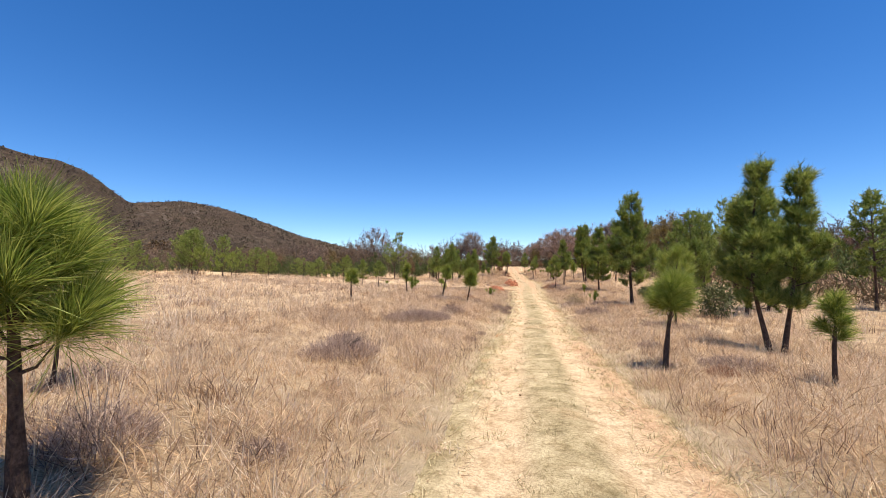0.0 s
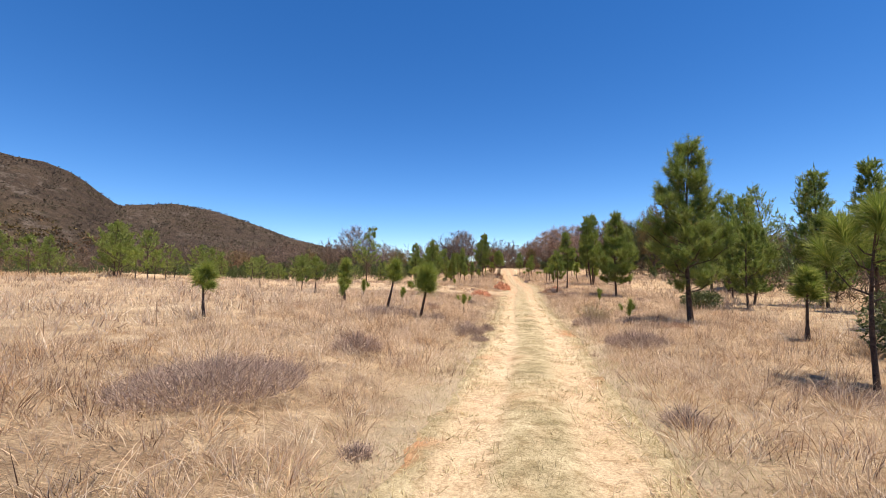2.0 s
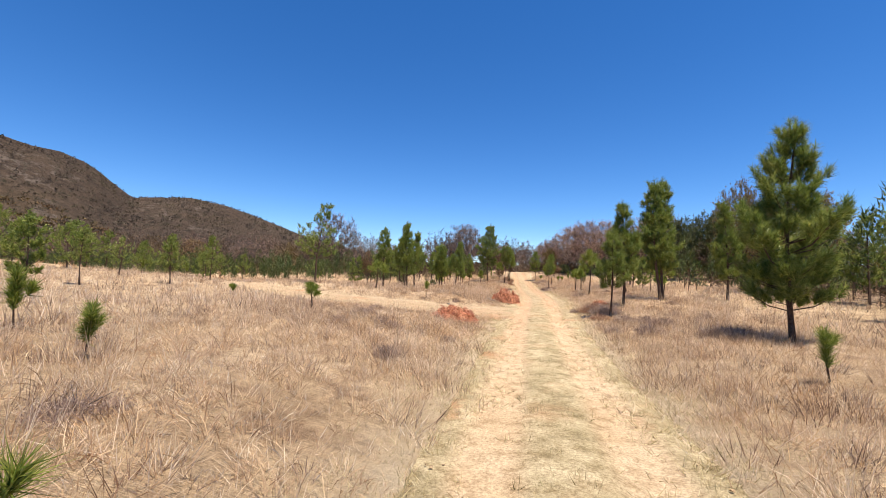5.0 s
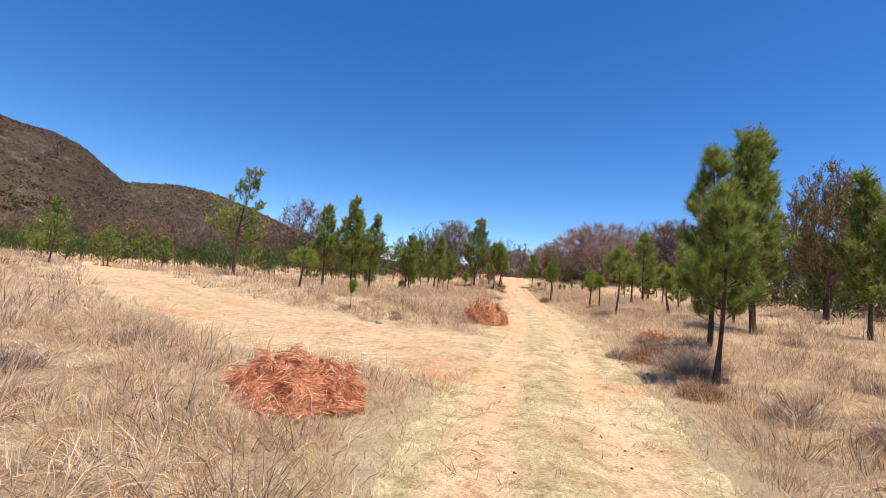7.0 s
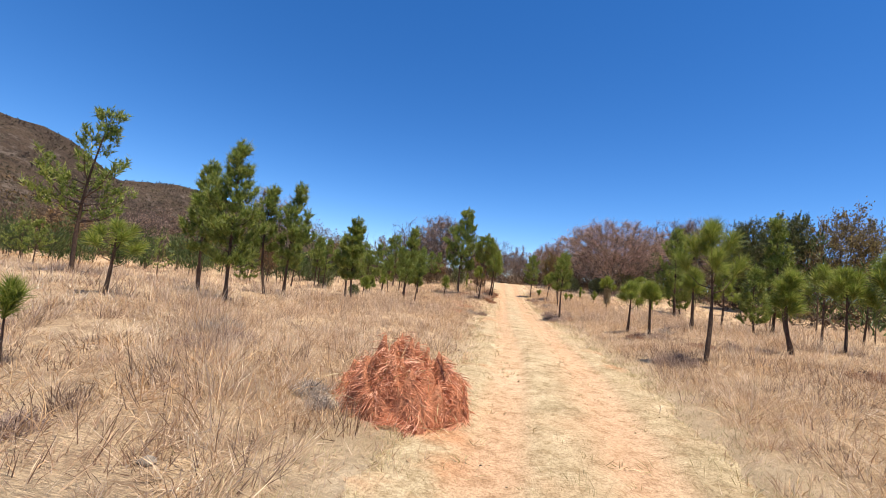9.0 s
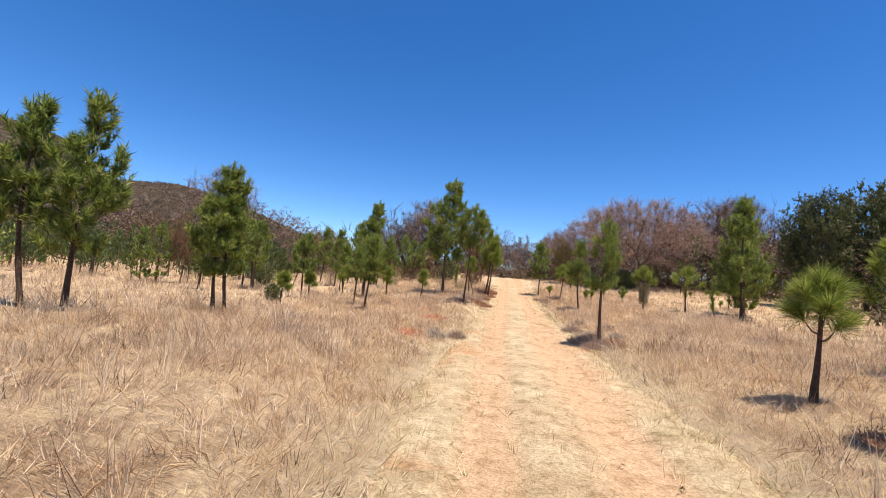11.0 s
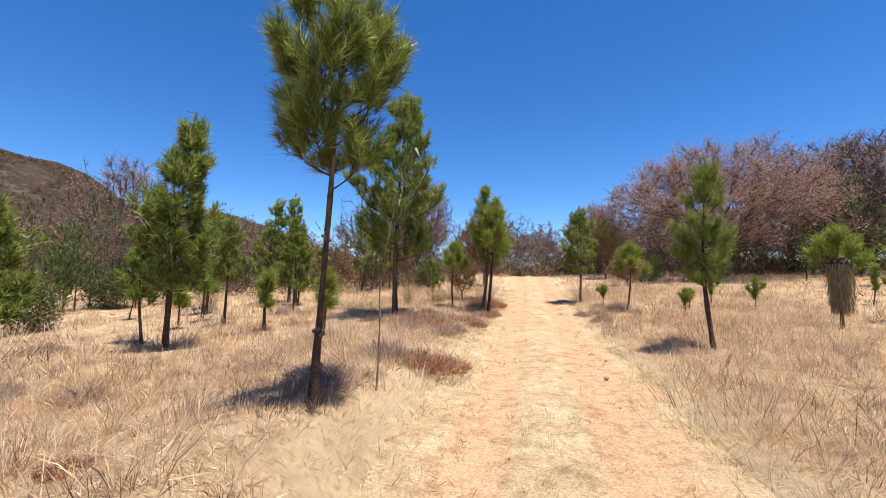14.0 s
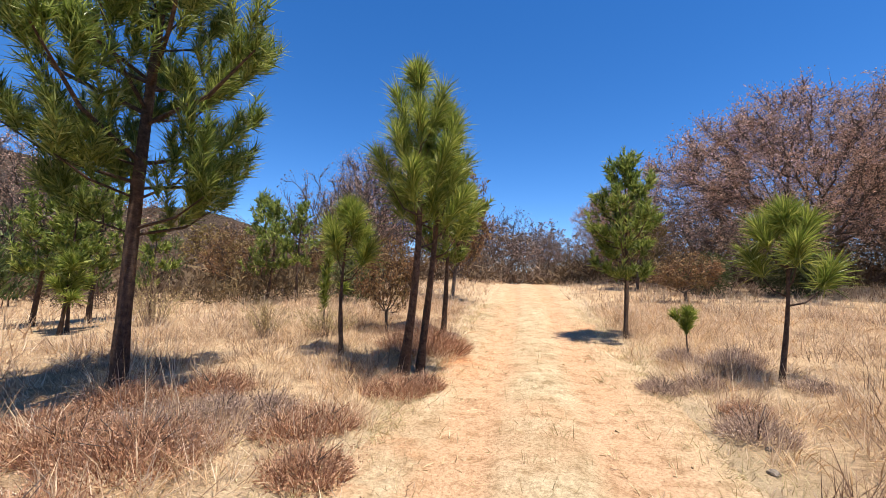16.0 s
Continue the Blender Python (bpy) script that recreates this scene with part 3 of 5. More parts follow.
    age = {"b": "mop-headed young", "s": "knee-high spiky young", "q": "tall lopped open-crowned"}.get(style, "full-crowned")
    tree = tagged(new("pine_tree"), f"{age} long-needled green pine standing in dry grass", "pine tree", "pines beside the track")
    tree.matrix_basis = pose(x, y, at_ground(x, y), 0, 0, 0)
    trunk = part("trunk", mesh_of("trunk", *tubes(paths, 8 if lod < 0.5 else 5, 0.025), M_BARK, True), tree, "dark rough-barked trunk")
    part("crown", mesh_of("crown", v, f, M_NEEDLE_YOUNG if style in "bs" else M_NEEDLE), tree, "tufts of long green needles")
    if style == "q" and near < 4:
        for uu, th, ln in ((0.085, 2.9, 0.5), (0.095, 0.3, 0.35), (0.175, 0.1, 0.6), (0.182, 3.3, 0.45), (0.188, 1.6, 0.4), (0.19, 4.9, 0.4), (0.42, 0.6, 0.5), (0.43, 3.9, 0.6)):
            out = np.array([math.cos(th), math.sin(th), 0.35])
            p0, rr = stem(uu), r0 * (1.12 - 0.86 * uu)
            part("branch_stub", mesh_of("branch_stub", *tubes([[(p0, rr * 0.75), (p0 + out * rr * 0.9, rr * 0.58), (p0 + out * rr * (1 + ln), rr * 0.46), (p0 + out * rr * (1.03 + ln), rr * 0.40), (p0 + out * rr * (1.035 + ln), 0.002)]], 9), M_PALEBARK, True), trunk, "pale sawn branch stub")
    return tree


def needle_skirt(tree, h):
    """Dead needles left hanging round the trunk under a mop-headed crown."""
    rng = np.random.default_rng(77)
    n = 2600
    a, u = rng.uniform(0, 6.283, n), rng.uniform(0.22, 0.66, n)
    r = (0.08 + 0.20 * rng.random(n)) * (0.7 + 0.6 * u)
    base = np.stack([r * np.cos(a), r * np.sin(a), u * h], -1)
    way = unit(np.stack([np.cos(a) * 0.12, np.sin(a) * 0.12, np.full(n, -1.0)], -1) + rng.normal(0, 0.12, (n, 3)))
    part("needle_skirt", mesh_of("needle_skirt", *slivers(base, way, rng.uniform(0.2, 0.42, n), 0.014, rng), M_CROWNGRASS), tree, "hanging skirt of dead olive-brown needles")


def oak(h, w, seed, leaf_n, leaf_size, fork=0.22, ends=420, twigs=12, flat=0.62):
    """A spreading broad-leaved tree at the origin: boughs grow from the fork to points scattered under a domed crown."""
    rng = np.random.default_rng(seed)
    p = unit(rng.normal(size=(ends * 2, 3)))
    p = p * (rng.uniform(0.12, 1.0, (len(p), 1)) ** 0.45)
    lobes = 1 + 0.16 * wave(np.arctan2(p[:, 1], p[:, 0]) * 1.6, p[:, 2] * 1.5, 0.5, seed)
    base = h * fork
    half = (h - base * 0.75) * 0.5
    mid = base * 0.75 + half * 0.92
    p = p * lobes[:, None] * (w * 0.5, w * 0.5, half) + (0, 0, mid)
    p = p[(p[:, 2] > base * 0.9) & ((p[:, 2] > mid * flat) | (rng.random(len(p)) < 0.35))][:ends]
    tip = np.array([rng.normal(0, 0.03) * h, rng.normal(0, 0.03) * h, base])
    nodes, parent, run = [np.zeros(3) - (0, 0, 0.15), tip * 0.5, tip], [-1, 0, 1], [0.0, 0.0, 0.0]
    for q in p[np.argsort(np.linalg.norm(p - tip, axis=1))]:
        N = np.array(nodes[2:])
        far = np.linalg.norm(N - q, axis=1)
        j = int(np.argmin(far + 0.62 * np.array(run[2:]))) + 2
        bent = (nodes[j] + q) / 2 + rng.normal(0, 0.05, 3) * far[j - 2] + (0, 0, -0.06 * far[j - 2])
        nodes += [bent, q]
        parent += [j, len(nodes) - 2]
        run += [run[j] + far[j - 2] * 0.5, run[j] + far[j - 2]]
    load = np.zeros(len(nodes))
    for k in range(len(nodes) - 1, 0, -1):
        load[k] = max(load[k], 1.0)
        load[parent[k]] += load[k]
    rad = 0.0210 * h * (load / load[1]) ** 0.50
    rad[0] = 0.032 * h
    paths = [[(nodes[parent[k]], min(rad[parent[k]], rad[k] * 1.25)), (nodes[k], rad[k])] for k in range(1, len(nodes))]
    E = np.array([nodes[k] for k in range(3, len(nodes))])
    D = unit(np.array([nodes[k] - nodes[parent[k]] for k in range(3, len(nodes))]))
    thin = rad[3:] < 0.0060 * h
    E, D = E[thin], D[thin]
    i2 = np.repeat(np.arange(len(E)), twigs)
    w2 = unit(D[i2] * 0.7 + rng.normal(0, 0.6, (len(i2), 3)) + (0, 0, 0.2))
    l2 = rng.uniform(0.05, 0.115, len(i2)) * h * min(1.0, 6.0 / h + 0.3)
    b2 = E[i2] - D[i2] * 0.05 * h * rng.random((len(i2), 1))
    v2, f2 = slivers(b2, w2, l2, 0.024, rng)
    pick = rng.integers(0, len(i2), len(E) * leaf_n)  # leaves sit along the twigs, most near their ends
    at = b2[pick] + w2[pick] * (l2[pick] * rng.uniform(0.2, 1.05, len(pick)))[:, None] + rng.normal(0, leaf_size * 0.3, (len(pick), 3))
    way = unit(w2[pick] + rng.normal(0, 0.8, (len(pick), 3)))
    v, f = slivers(at, way, leaf_size * rng.uniform(0.6, 1.3, len(pick)), leaf_size * 0.6 * rng.uniform(0.6, 1.2, len(pick)), rng)
    return tubes(paths, 6, 0.06), (v, f), (v2, f2)


def oak_tree(spec, places, label, leaf_mat, leaf_label, group):
    (tv, tf), (v, f), twig = spec
    first = tagged(new("oak_tree"), label, "tree", group)
    part("trunk", mesh_of("trunk", tv, tf, M_GREYBARK, True), first, "grey branching trunk and limbs")
    part("crown", mesh_of("crown", v, f, leaf_mat), first, leaf_label)
    if twig:
        tagged(part("twig_spray", mesh_of("twig_spray", *twig, M_GREYBARK), first, "fine bare twigs"), kind="stuff")
    for k, (x, y, turn, wide, tall) in enumerate(places):
        m = Matrix.LocRotScale((x, y, at_ground(x, y)), Euler((0, 0, radians(turn))), (wide, wide, tall))
        if k == 0:
            first.matrix_basis = m
        else:
            c = copy_thing(first, pose(0, 0, 0))
            c.matrix_basis = m


pine(-3.22, 2.40, 2.08, 1.28, 0.46, -0.12, "b")
pine(-5.63, 4.50, 1.02, 0.41, 0.66, 0.05, "b")
pine(5.60, 8.90, 1.60, 0.62, 0.45, 0.10, "b")
pine(3.02, 9.70, 1.95, 0.95, 0.56, 0.32, "b")
pine(7.00, 13.60, 5.50, 1.85, 0.30, -0.01, "p")
pine(7.40, 13.75, 5.24, 1.60, 0.30, 0.55, "p")
pine(6.03, 18.02, 3.02, 1.47, 0.49, 0.18, "b")
pine(-8.53, 21.72, 1.59, 0.80, 0.45, 0.05, "b")
pine(10.24, 21.76, 5.47, 1.77, 0.31, -0.12, "p")
pine(8.00, 22.95, 1.87, 0.73, 0.52, 0.07, "b")
pine(17.27, 24.42, 5.91, 3.02, 0.30, -0.15, "p")
pine(-2.93, 25.85, 1.90, 0.70, 0.44, 0.34, "b")
pine(4.51, 26.38, 0.88, 0.66, 0.35, 0.06, "s")
pine(6.60, 26.74, 6.64, 2.90, 0.26, 0.10, "p")
pine(-4.76, 27.73, 2.05, 0.85, 0.51, 0.39, "b")
pine(-6.78, 27.86, 1.24, 0.48, 0.39, 0.03, "s")
pine(-1.81, 29.73, 0.89, 0.64, 0.55, 0.03, "s")
pine(-8.00, 31.27, 2.06, 0.70, 0.31, 0.09, "b")
pine(11.50, 33.00, 4.20, 1.90, 0.22, 0.10, "p")
pine(-5.60, 33.50, 0.80, 0.30, 0.30, 0.05, "s")
pine(15.50, 34.00, 4.80, 2.10, 0.22, -0.10, "p")
pine(-8.06, 34.31, 1.04, 0.59, 0.37, 0.01, "s")
pine(-11.48, 35.10, 2.22, 1.28, 0.38, 0.08, "p")
pine(5.40, 36.50, 0.90, 0.35, 0.30, -0.05, "s")
pine(13.50, 36.50, 4.60, 2.00, 0.20, 0.20, "p")
pine(18.50, 38.00, 5.00, 2.20, 0.20, -0.20, "p")
pine(14.50, 41.00, 4.20, 1.90, 0.20, 0.10, "p")
pine(7.36, 41.20, 5.87, 2.80, 0.23, 0.22, "p")
pine(-7.51, 43.84, 0.93, 0.59, 0.45, -0.10, "b")
pine(17.00, 44.00, 4.80, 2.20, 0.20, 0.10, "p")
pine(-22.69, 47.32, 3.09, 1.56, 0.47, 0.17, "p")
pine(-33.89, 47.35, 2.89, 1.75, 0.29, 0.13, "b")
pine(4.12, 48.25, 3.70, 1.65, 0.36, 0.07, "p")
pine(16.30, 48.40, 7.19, 3.30, 0.29, 0.19, "p")
pine(-39.74, 48.89, 3.41, 2.89, 0.38, 0.19, "b")
pine(-14.98, 49.31, 0.58, 0.31, 0.43, -0.07, "s")
pine(25.41, 50.47, 9.49, 3.73, 0.33, -1.07, "p")
pine(-39.18, 50.56, 1.89, 1.53, 0.33, 0.07, "s")
pine(-42.55, 51.39, 6.12, 4.59, 0.25, 0.30, "p")
pine(-49.90, 51.76, 2.59, 2.70, 0.35, 0.02, "s")
pine(5.40, 51.83, 5.35, 1.80, 0.36, -0.10, "p")
pine(-21.46, 51.96, 3.18, 1.53, 0.34, -0.02, "p")
pine(-62.78, 52.51, 8.56, 5.10, 0.26, 0.34, "p")
pine(-62.55, 54.48, 5.45, 3.69, 0.32, 0.18, "p")
pine(-5.50, 54.50, 1.01, 0.35, 0.57, -0.02, "s")
pine(-55.73, 54.62, 3.40, 4.35, 0.36, 0.02, "p")
pine(8.25, 55.70, 7.17, 2.10, 0.36, -0.37, "p")
pine(22.11, 56.26, 8.67, 2.56, 0.21, -0.69, "p")
pine(12.05, 56.40, 5.87, 1.80, 0.28, -0.13, "p")
pine(21.93, 57.68, 5.93, 3.59, 0.55, 0.16, "p")
pine(-23.37, 57.76, 3.43, 1.62, 0.38, -0.00, "p")
pine(-38.60, 59.33, 4.02, 3.59, 0.33, 0.31, "p")
pine(-31.95, 60.05, 1.46, 0.75, 0.36, -0.01, "s")
pine(-27.57, 60.21, 1.27, 1.00, 0.38, -0.08, "s")
pine(-11.00, 60.75, 2.04, 1.90, 0.38, 0.11, "b")
pine(4.93, 61.05, 3.22, 1.50, 0.53, 0.01, "b")
pine(-9.32, 63.70, 5.64, 2.10, 0.28, -0.15, "p")
pine(-55.01, 64.17, 6.83, 5.58, 0.22, 0.16, "p")
pine(10.04, 64.70, 2.42, 1.05, 0.51, -0.01, "b")
pine(29.27, 65.30, 11.20, 5.28, 0.20, -1.27, "p")
pine(4.94, 65.50, 1.79, 0.66, 0.66, -0.06, "b")
pine(-12.07, 65.70, 5.30, 2.00, 0.33, 0.03, "p")
pine(-19.00, 66.30, 7.51, 3.50, 0.35, 1.00, "t")
pine(4.67, 67.20, 1.77, 0.91, 0.49, 0.04, "b")
pine(-10.75, 68.30, 4.97, 1.60, 0.44, -0.11, "p")
pine(-10.00, 68.65, 5.26, 2.10, 0.32, 0.27, "p")
pine(7.44, 68.90, 2.38, 0.91, 0.57, -0.03, "b")
pine(18.36, 69.23, 4.54, 2.02, 0.33, 0.09, "p")
pine(12.18, 69.30, 2.97, 1.27, 0.49, -0.05, "b")
pine(-33.73, 69.97, 3.22, 2.36, 0.27, 0.02, "p")
pine(22.77, 71.22, 2.16, 2.47, 0.29, 0.01, "s")
pine(26.23, 71.44, 5.21, 3.68, 0.29, -0.17, "p")
pine(-8.06, 71.25, 4.20, 1.40, 0.32, 0.30, "p")
pine(2.75, 72.85, 3.50, 1.15, 0.47, 0.12, "p")
pine(-7.80, 71.42, 3.95, 1.35, 0.32, 0.20, "p")
pine(-46.72, 74.88, 5.06, 3.01, 0.23, -0.18, "p")
pine(-33.01, 75.08, 3.34, 2.22, 0.28, 0.12, "p")
pine(-9.04, 76.36, 1.33, 0.75, 0.40, 0.12, "b")
pine(-24.33, 76.61, 2.92, 2.22, 0.25, -0.04, "p")
pine(14.07, 76.80, 1.98, 1.36, 0.35, -0.22, "s")
pine(-6.00, 77.80, 3.15, 1.05, 0.42, 0.25, "p")
pine(-2.02, 79.60, 4.05, 1.50, 0.58, 0.24, "q")
pine(-7.27, 79.78, 2.88, 1.36, 0.39, 0.14, "p")
pine(-10.20, 80.95, 1.25, 0.75, 0.35, 0.00, "b")
pine(-10.05, 84.90, 3.10, 1.15, 0.38, 0.05, "p")
pine(-13.25, 90.60, 4.30, 1.60, 0.30, 0.20, "p")
pine(-8.50, 84.10, 5.60, 2.10, 0.30, 0.60, "p")
pine(-5.55, 86.20, 1.75, 0.72, 0.40, 0.10, "b")
pine(3.74, 85.90, 4.01, 1.25, 0.40, -0.03, "p")
pine(10.88, 86.14, 2.59, 0.77, 0.17, -0.02, "s")
pine(-11.42, 87.42, 1.21, 0.67, 0.50, 0.08, "b")
pine(-9.91, 87.68, 3.55, 1.20, 0.43, 0.12, "p")
pine(-8.05, 87.20, 1.75, 0.66, 0.32, 0.05, "b")
pine(13.00, 88.00, 7.29, 3.20, 0.24, -0.03, "p")
pine(-11.82, 88.85, 1.60, 1.03, 0.52, 0.10, "b")
needle_skirt(pine(8.07, 89.54, 2.70, 1.25, 0.52, 0.00, "b"), 2.7)
pine(-16.09, 89.70, 1.80, 1.17, 0.57, 0.43, "p")
pine(-4.95, 90.20, 8.15, 3.45, 0.32, 0.36, "p")
pine(10.85, 90.55, 2.85, 1.81, 0.44, 0.03, "b")
pine(4.93, 92.16, 0.86, 0.38, 0.34, 0.02, "s")
pine(33.24, 92.27, 7.60, 4.77, 0.37, 0.06, "p")
pine(-2.20, 92.60, 4.85, 1.40, 0.43, 0.14, "b")
pine(-2.00, 92.85, 4.35, 1.30, 0.45, 0.34, "b")
pine(-11.20, 94.00, 1.90, 0.80, 0.35, 0.05, "b")
pine(-11.50, 94.40, 3.60, 1.40, 0.30, 0.00, "p")
pine(-3.45, 93.00, 2.62, 1.10, 0.50, 0.09, "b")
pine(-15.70, 93.10, 4.77, 1.90, 0.37, 0.18, "p")
pine(3.25, 93.20, 2.50, 1.20, 0.44, 0.13, "b")
pine(7.67, 93.61, 1.26, 0.55, 0.32, 0.01, "s")
pine(5.57, 93.89, 0.69, 0.40, 0.35, 0.00, "s")
pine(6.49, 94.41, 1.48, 0.95, 0.32, 0.10, "s")
pine(19.33, 94.49, 2.48, 1.30, 0.48, -0.04, "b")
pine(-4.77, 94.73, 1.93, 0.99, 0.25, 0.06, "s")
pine(-18.90, 95.10, 2.20, 0.90, 0.40, 0.05, "p")
pine(2.65, 95.27, 0.87, 0.48, 0.44, 0.01, "s")
pine(-14.33, 95.49, 5.53, 1.84, 0.31, 1.07, "p")
pine(12.42, 95.58, 1.66, 0.85, 0.33, 0.06, "s")
pine(-2.35, 95.99, 4.81, 1.76, 0.42, -0.02, "p")
pine(1.80, 96.90, 4.43, 2.20, 0.36, 0.00, "p")
pine(28.22, 98.85, 5.15, 3.35, 0.35, -0.16, "p")
pine(-10.02, 100.05, 3.91, 1.74, 0.38, 0.17, "p")
pine(-8.97, 100.42, 3.79, 1.67, 0.40, 0.07, "p")
pine(-49.82, 41.52, 7.35, 4.07, 0.20, 0.10, "p")
pine(-47.20, 41.67, 5.00, 2.60, 0.20, 0.10, "p")
pine(-48.80, 39.53, 3.58, 3.32, 0.20, 0.10, "p")
pine(-44.67, 53.25, 5.96, 5.40, 0.18, 0.10, "p")
pine(-41.32, 50.90, 3.21, 3.41, 0.20, 0.05, "p")
pine(-49.57, 48.23, 4.33, 3.33, 0.20, 0.10, "p")
pine(-50.17, 50.55, 4.48, 2.79, 0.20, 0.10, "p")
pine(-43.23, 46.26, 2.08, 2.82, 0.20, 0.00, "p")
pine(-35.52, 50.54, 2.87, 3.32, 0.25, 0.00, "p")
pine(-40.11, 62.07, 3.31, 3.29, 0.20, 0.00, "p")
pine(-35.89, 67.12, 3.72, 3.16, 0.20, 0.00, "p")
pine(-36.62, 49.52, 5.29, 4.22, 0.20, 0.10, "p")
pine(-31.62, 42.92, 2.68, 2.24, 0.20, 0.05, "b")
pine(-37.74, 54.34, 3.43, 2.67, 0.20, 0.00, "p")
pine(-33.88, 55.42, 3.59, 2.96, 0.20, 0.00, "p")
pine(-36.71, 60.97, 3.50, 2.46, 0.20, 0.00, "p")
pine(-28.52, 54.81, 2.82, 2.08, 0.25, 0.00, "p")
pine(-36.66, 72.85, 3.56, 3.09, 0.20, 0.00, "p")
pine(-38.45, 78.23, 3.26, 2.94, 0.20, 0.00, "p")
pine(-16.24, 84.98, 4.39, 1.77, 0.30, 0.00, "p")
pine(-11.40, 96.60, 2.80, 1.40, 0.35, 0.00, "p")
pine(-9.08, 90.34, 3.83, 1.55, 0.30, 0.00, "p")
pine(-11.10, 101.08, 4.55, 2.14, 0.30, 0.00, "p")
pine(-12.95, 96.00, 5.70, 1.98, 0.33, 0.10, "p")
pine(-14.23, 38.71, 2.54, 1.18, 0.30, 0.00, "p")
pine(-16.24, 80.40, 4.05, 1.65, 0.35, 0.05, "p")
pine(-16.02, 83.72, 4.29, 1.53, 0.45, 0.10, "p")
pine(-15.03, 83.30, 4.06, 1.80, 0.45, 0.15, "p")
pine(-21.60, 83.23, 3.71, 1.80, 0.15, 0.00, "p")
pine(-22.06, 82.55, 3.39, 1.50, 0.15, 0.00, "p")
pine(-10.23, 80.25, 3.21, 1.50, 0.40, 0.10, "p")
pine(18.12, 47.10, 7.63, 3.51, 0.25, 0.00, "p")
pine(20.51, 50.42, 8.10, 2.96, 0.30, 0.00, "p")
pine(15.81, 34.93, 7.09, 2.45, 0.30, 0.00, "p")
pine(12.87, 25.10, 6.54, 2.54, 0.28, 0.00, "p")
pine(15.21, 30.69, 6.48, 2.38, 0.30, 0.00, "p")
pine(18.27, 55.08, 4.99, 2.52, 0.25, 0.00, "p")
pine(17.67, 48.60, 8.20, 2.71, 0.30, 0.00, "p")
pine(19.61, 49.77, 7.92, 3.14, 0.30, 0.00, "p")
pine(17.93, 59.64, 3.97, 2.88, 0.25, 0.00, "p")
pine(8.53, 56.36, 7.37, 2.29, 0.30, 0.00, "p")
pine(13.95, 76.05, 6.29, 1.84, 0.20, 0.00, "p")
pine(11.49, 72.73, 3.16, 1.65, 0.20, 0.00, "p")
pine(10.89, 64.23, 2.91, 1.34, 0.30, 0.00, "b")
pine(9.25, 59.41, 1.83, 0.83, 0.40, 0.00, "b")
pine(11.05, 75.02, 3.25, 1.44, 0.30, 0.00, "b")
pine(14.18, 90.42, 6.96, 2.46, 0.15, 0.00, "p")
pine(13.11, 73.29, 2.49, 0.93, 0.35, 0.00, "b")
pine(8.02, 63.49, 2.21, 0.71, 0.45, 0.00, "b")

# leafless and withering oaks
BARE = oak(10.8, 14.5, 3, 60, 0.095, 0.21, 900, 10, 0.8)
BARE_TALL = oak(9.0, 7.5, 8, 12, 0.10, 0.18, 400, 8)
RUST = oak(4.2, 4.0, 12, 24, 0.12, 0.2, 180, 6)
GOLD = oak(9.0, 7.5, 21, 30, 0.17, 0.2, 300, 5)
DARK = oak(10.5, 6.5, 34, 50, 0.2, 0.16, 360, 3, 0.3)
G_OAK = "oaks along the wood's edge"
oak_tree(BARE, ((12.3, 110.6, 0, 1.02, 0.92), (4.5, 114.6, 76, 0.39, 0.59),), "wide leafless oak with withered rusty leaves still on twigs", M_BROWN, "withered rust-brown leaves", G_OAK)
oak_tree(BARE_TALL, ((23.2, 117.8, 67, 1.77, 1.27), (-27.0, 98.6, 134, 0.6, 0.62), (22.8, 113.9, 176, 1.03, 1.22), (25.5, 116.9, 84, 1.24, 1.31), (-49.4, 99.7, 285, 1.0, 0.7), (-35.2, 105.8, 352, 1.28, 1.30), (-12.4, 116.5, 260, 1.05, 1.14), (0.2, 137.0, 101, 0.69, 0.70), (-11.2, 113.0, 168, 0.91, 1.08),), "leafless grey oak among dry grass", M_BROWN, "a few withered brown leaves", G_OAK)
oak_tree(RUST, ((-3.6, 102.7, 268, 0.80, 1.25), (-3.5, 95.3, 335, 0.36, 0.53), (-9.5, 103.5, 42, 0.57, 0.75), (-14.5, 104.0, 109, 0.86, 0.80), (-20.6, 84.0, 218, 0.45, 1.07), (-57.8, 95.4, 59, 1.93, 1.41), (5.0, 103.5, 302, 0.63, 0.47),), "low oak with curled rust-brown leaves in dry grass", M_RUSTLEAF, "curled rust-brown leaves", G_OAK)
oak_tree(GOLD, ((31.6, 97.8, 17, 1.02, 1.25), (18.2, 68.7, 126, 0.54, 1.07), (25.7, 75.7, 193, 1.17, 1.16), (4.5, 109.7, 235, 0.36, 0.55),), "oak with thin yellow-brown foliage", M_YELLOW, "yellow-brown leaves", G_OAK)
oak_tree(DARK, ((23.4, 99.9, 243, 0.72, 0.95), (27.8, 101.1, 310, 0.92, 1.05),), "dense dark-green broad-leaved tree", M_LEAF, "dense dark-green leaves", G_OAK)

# the leafless wood that closes the plain: rounded crowns shoulder to shoulder
M_MAUVE = blades("mauve_leaves", (0.110, 0.072, 0.058), (0.205, 0.138, 0.108), (0.330, 0.240, 0.190), ((0.05, (1.0, 0.92, 0.72)),), 0.9, 0.15)
FAR_FULL = oak(8.0, 9.0, 51, 11, 0.24, 0.14, 150, 4)
FAR_BARE = oak(8.5, 7.5, 52, 3, 0.18, 0.2, 140, 7)
FAR_OCHRE = oak(6.0, 7.0, 53, 16, 0.26, 0.14, 110, 3)


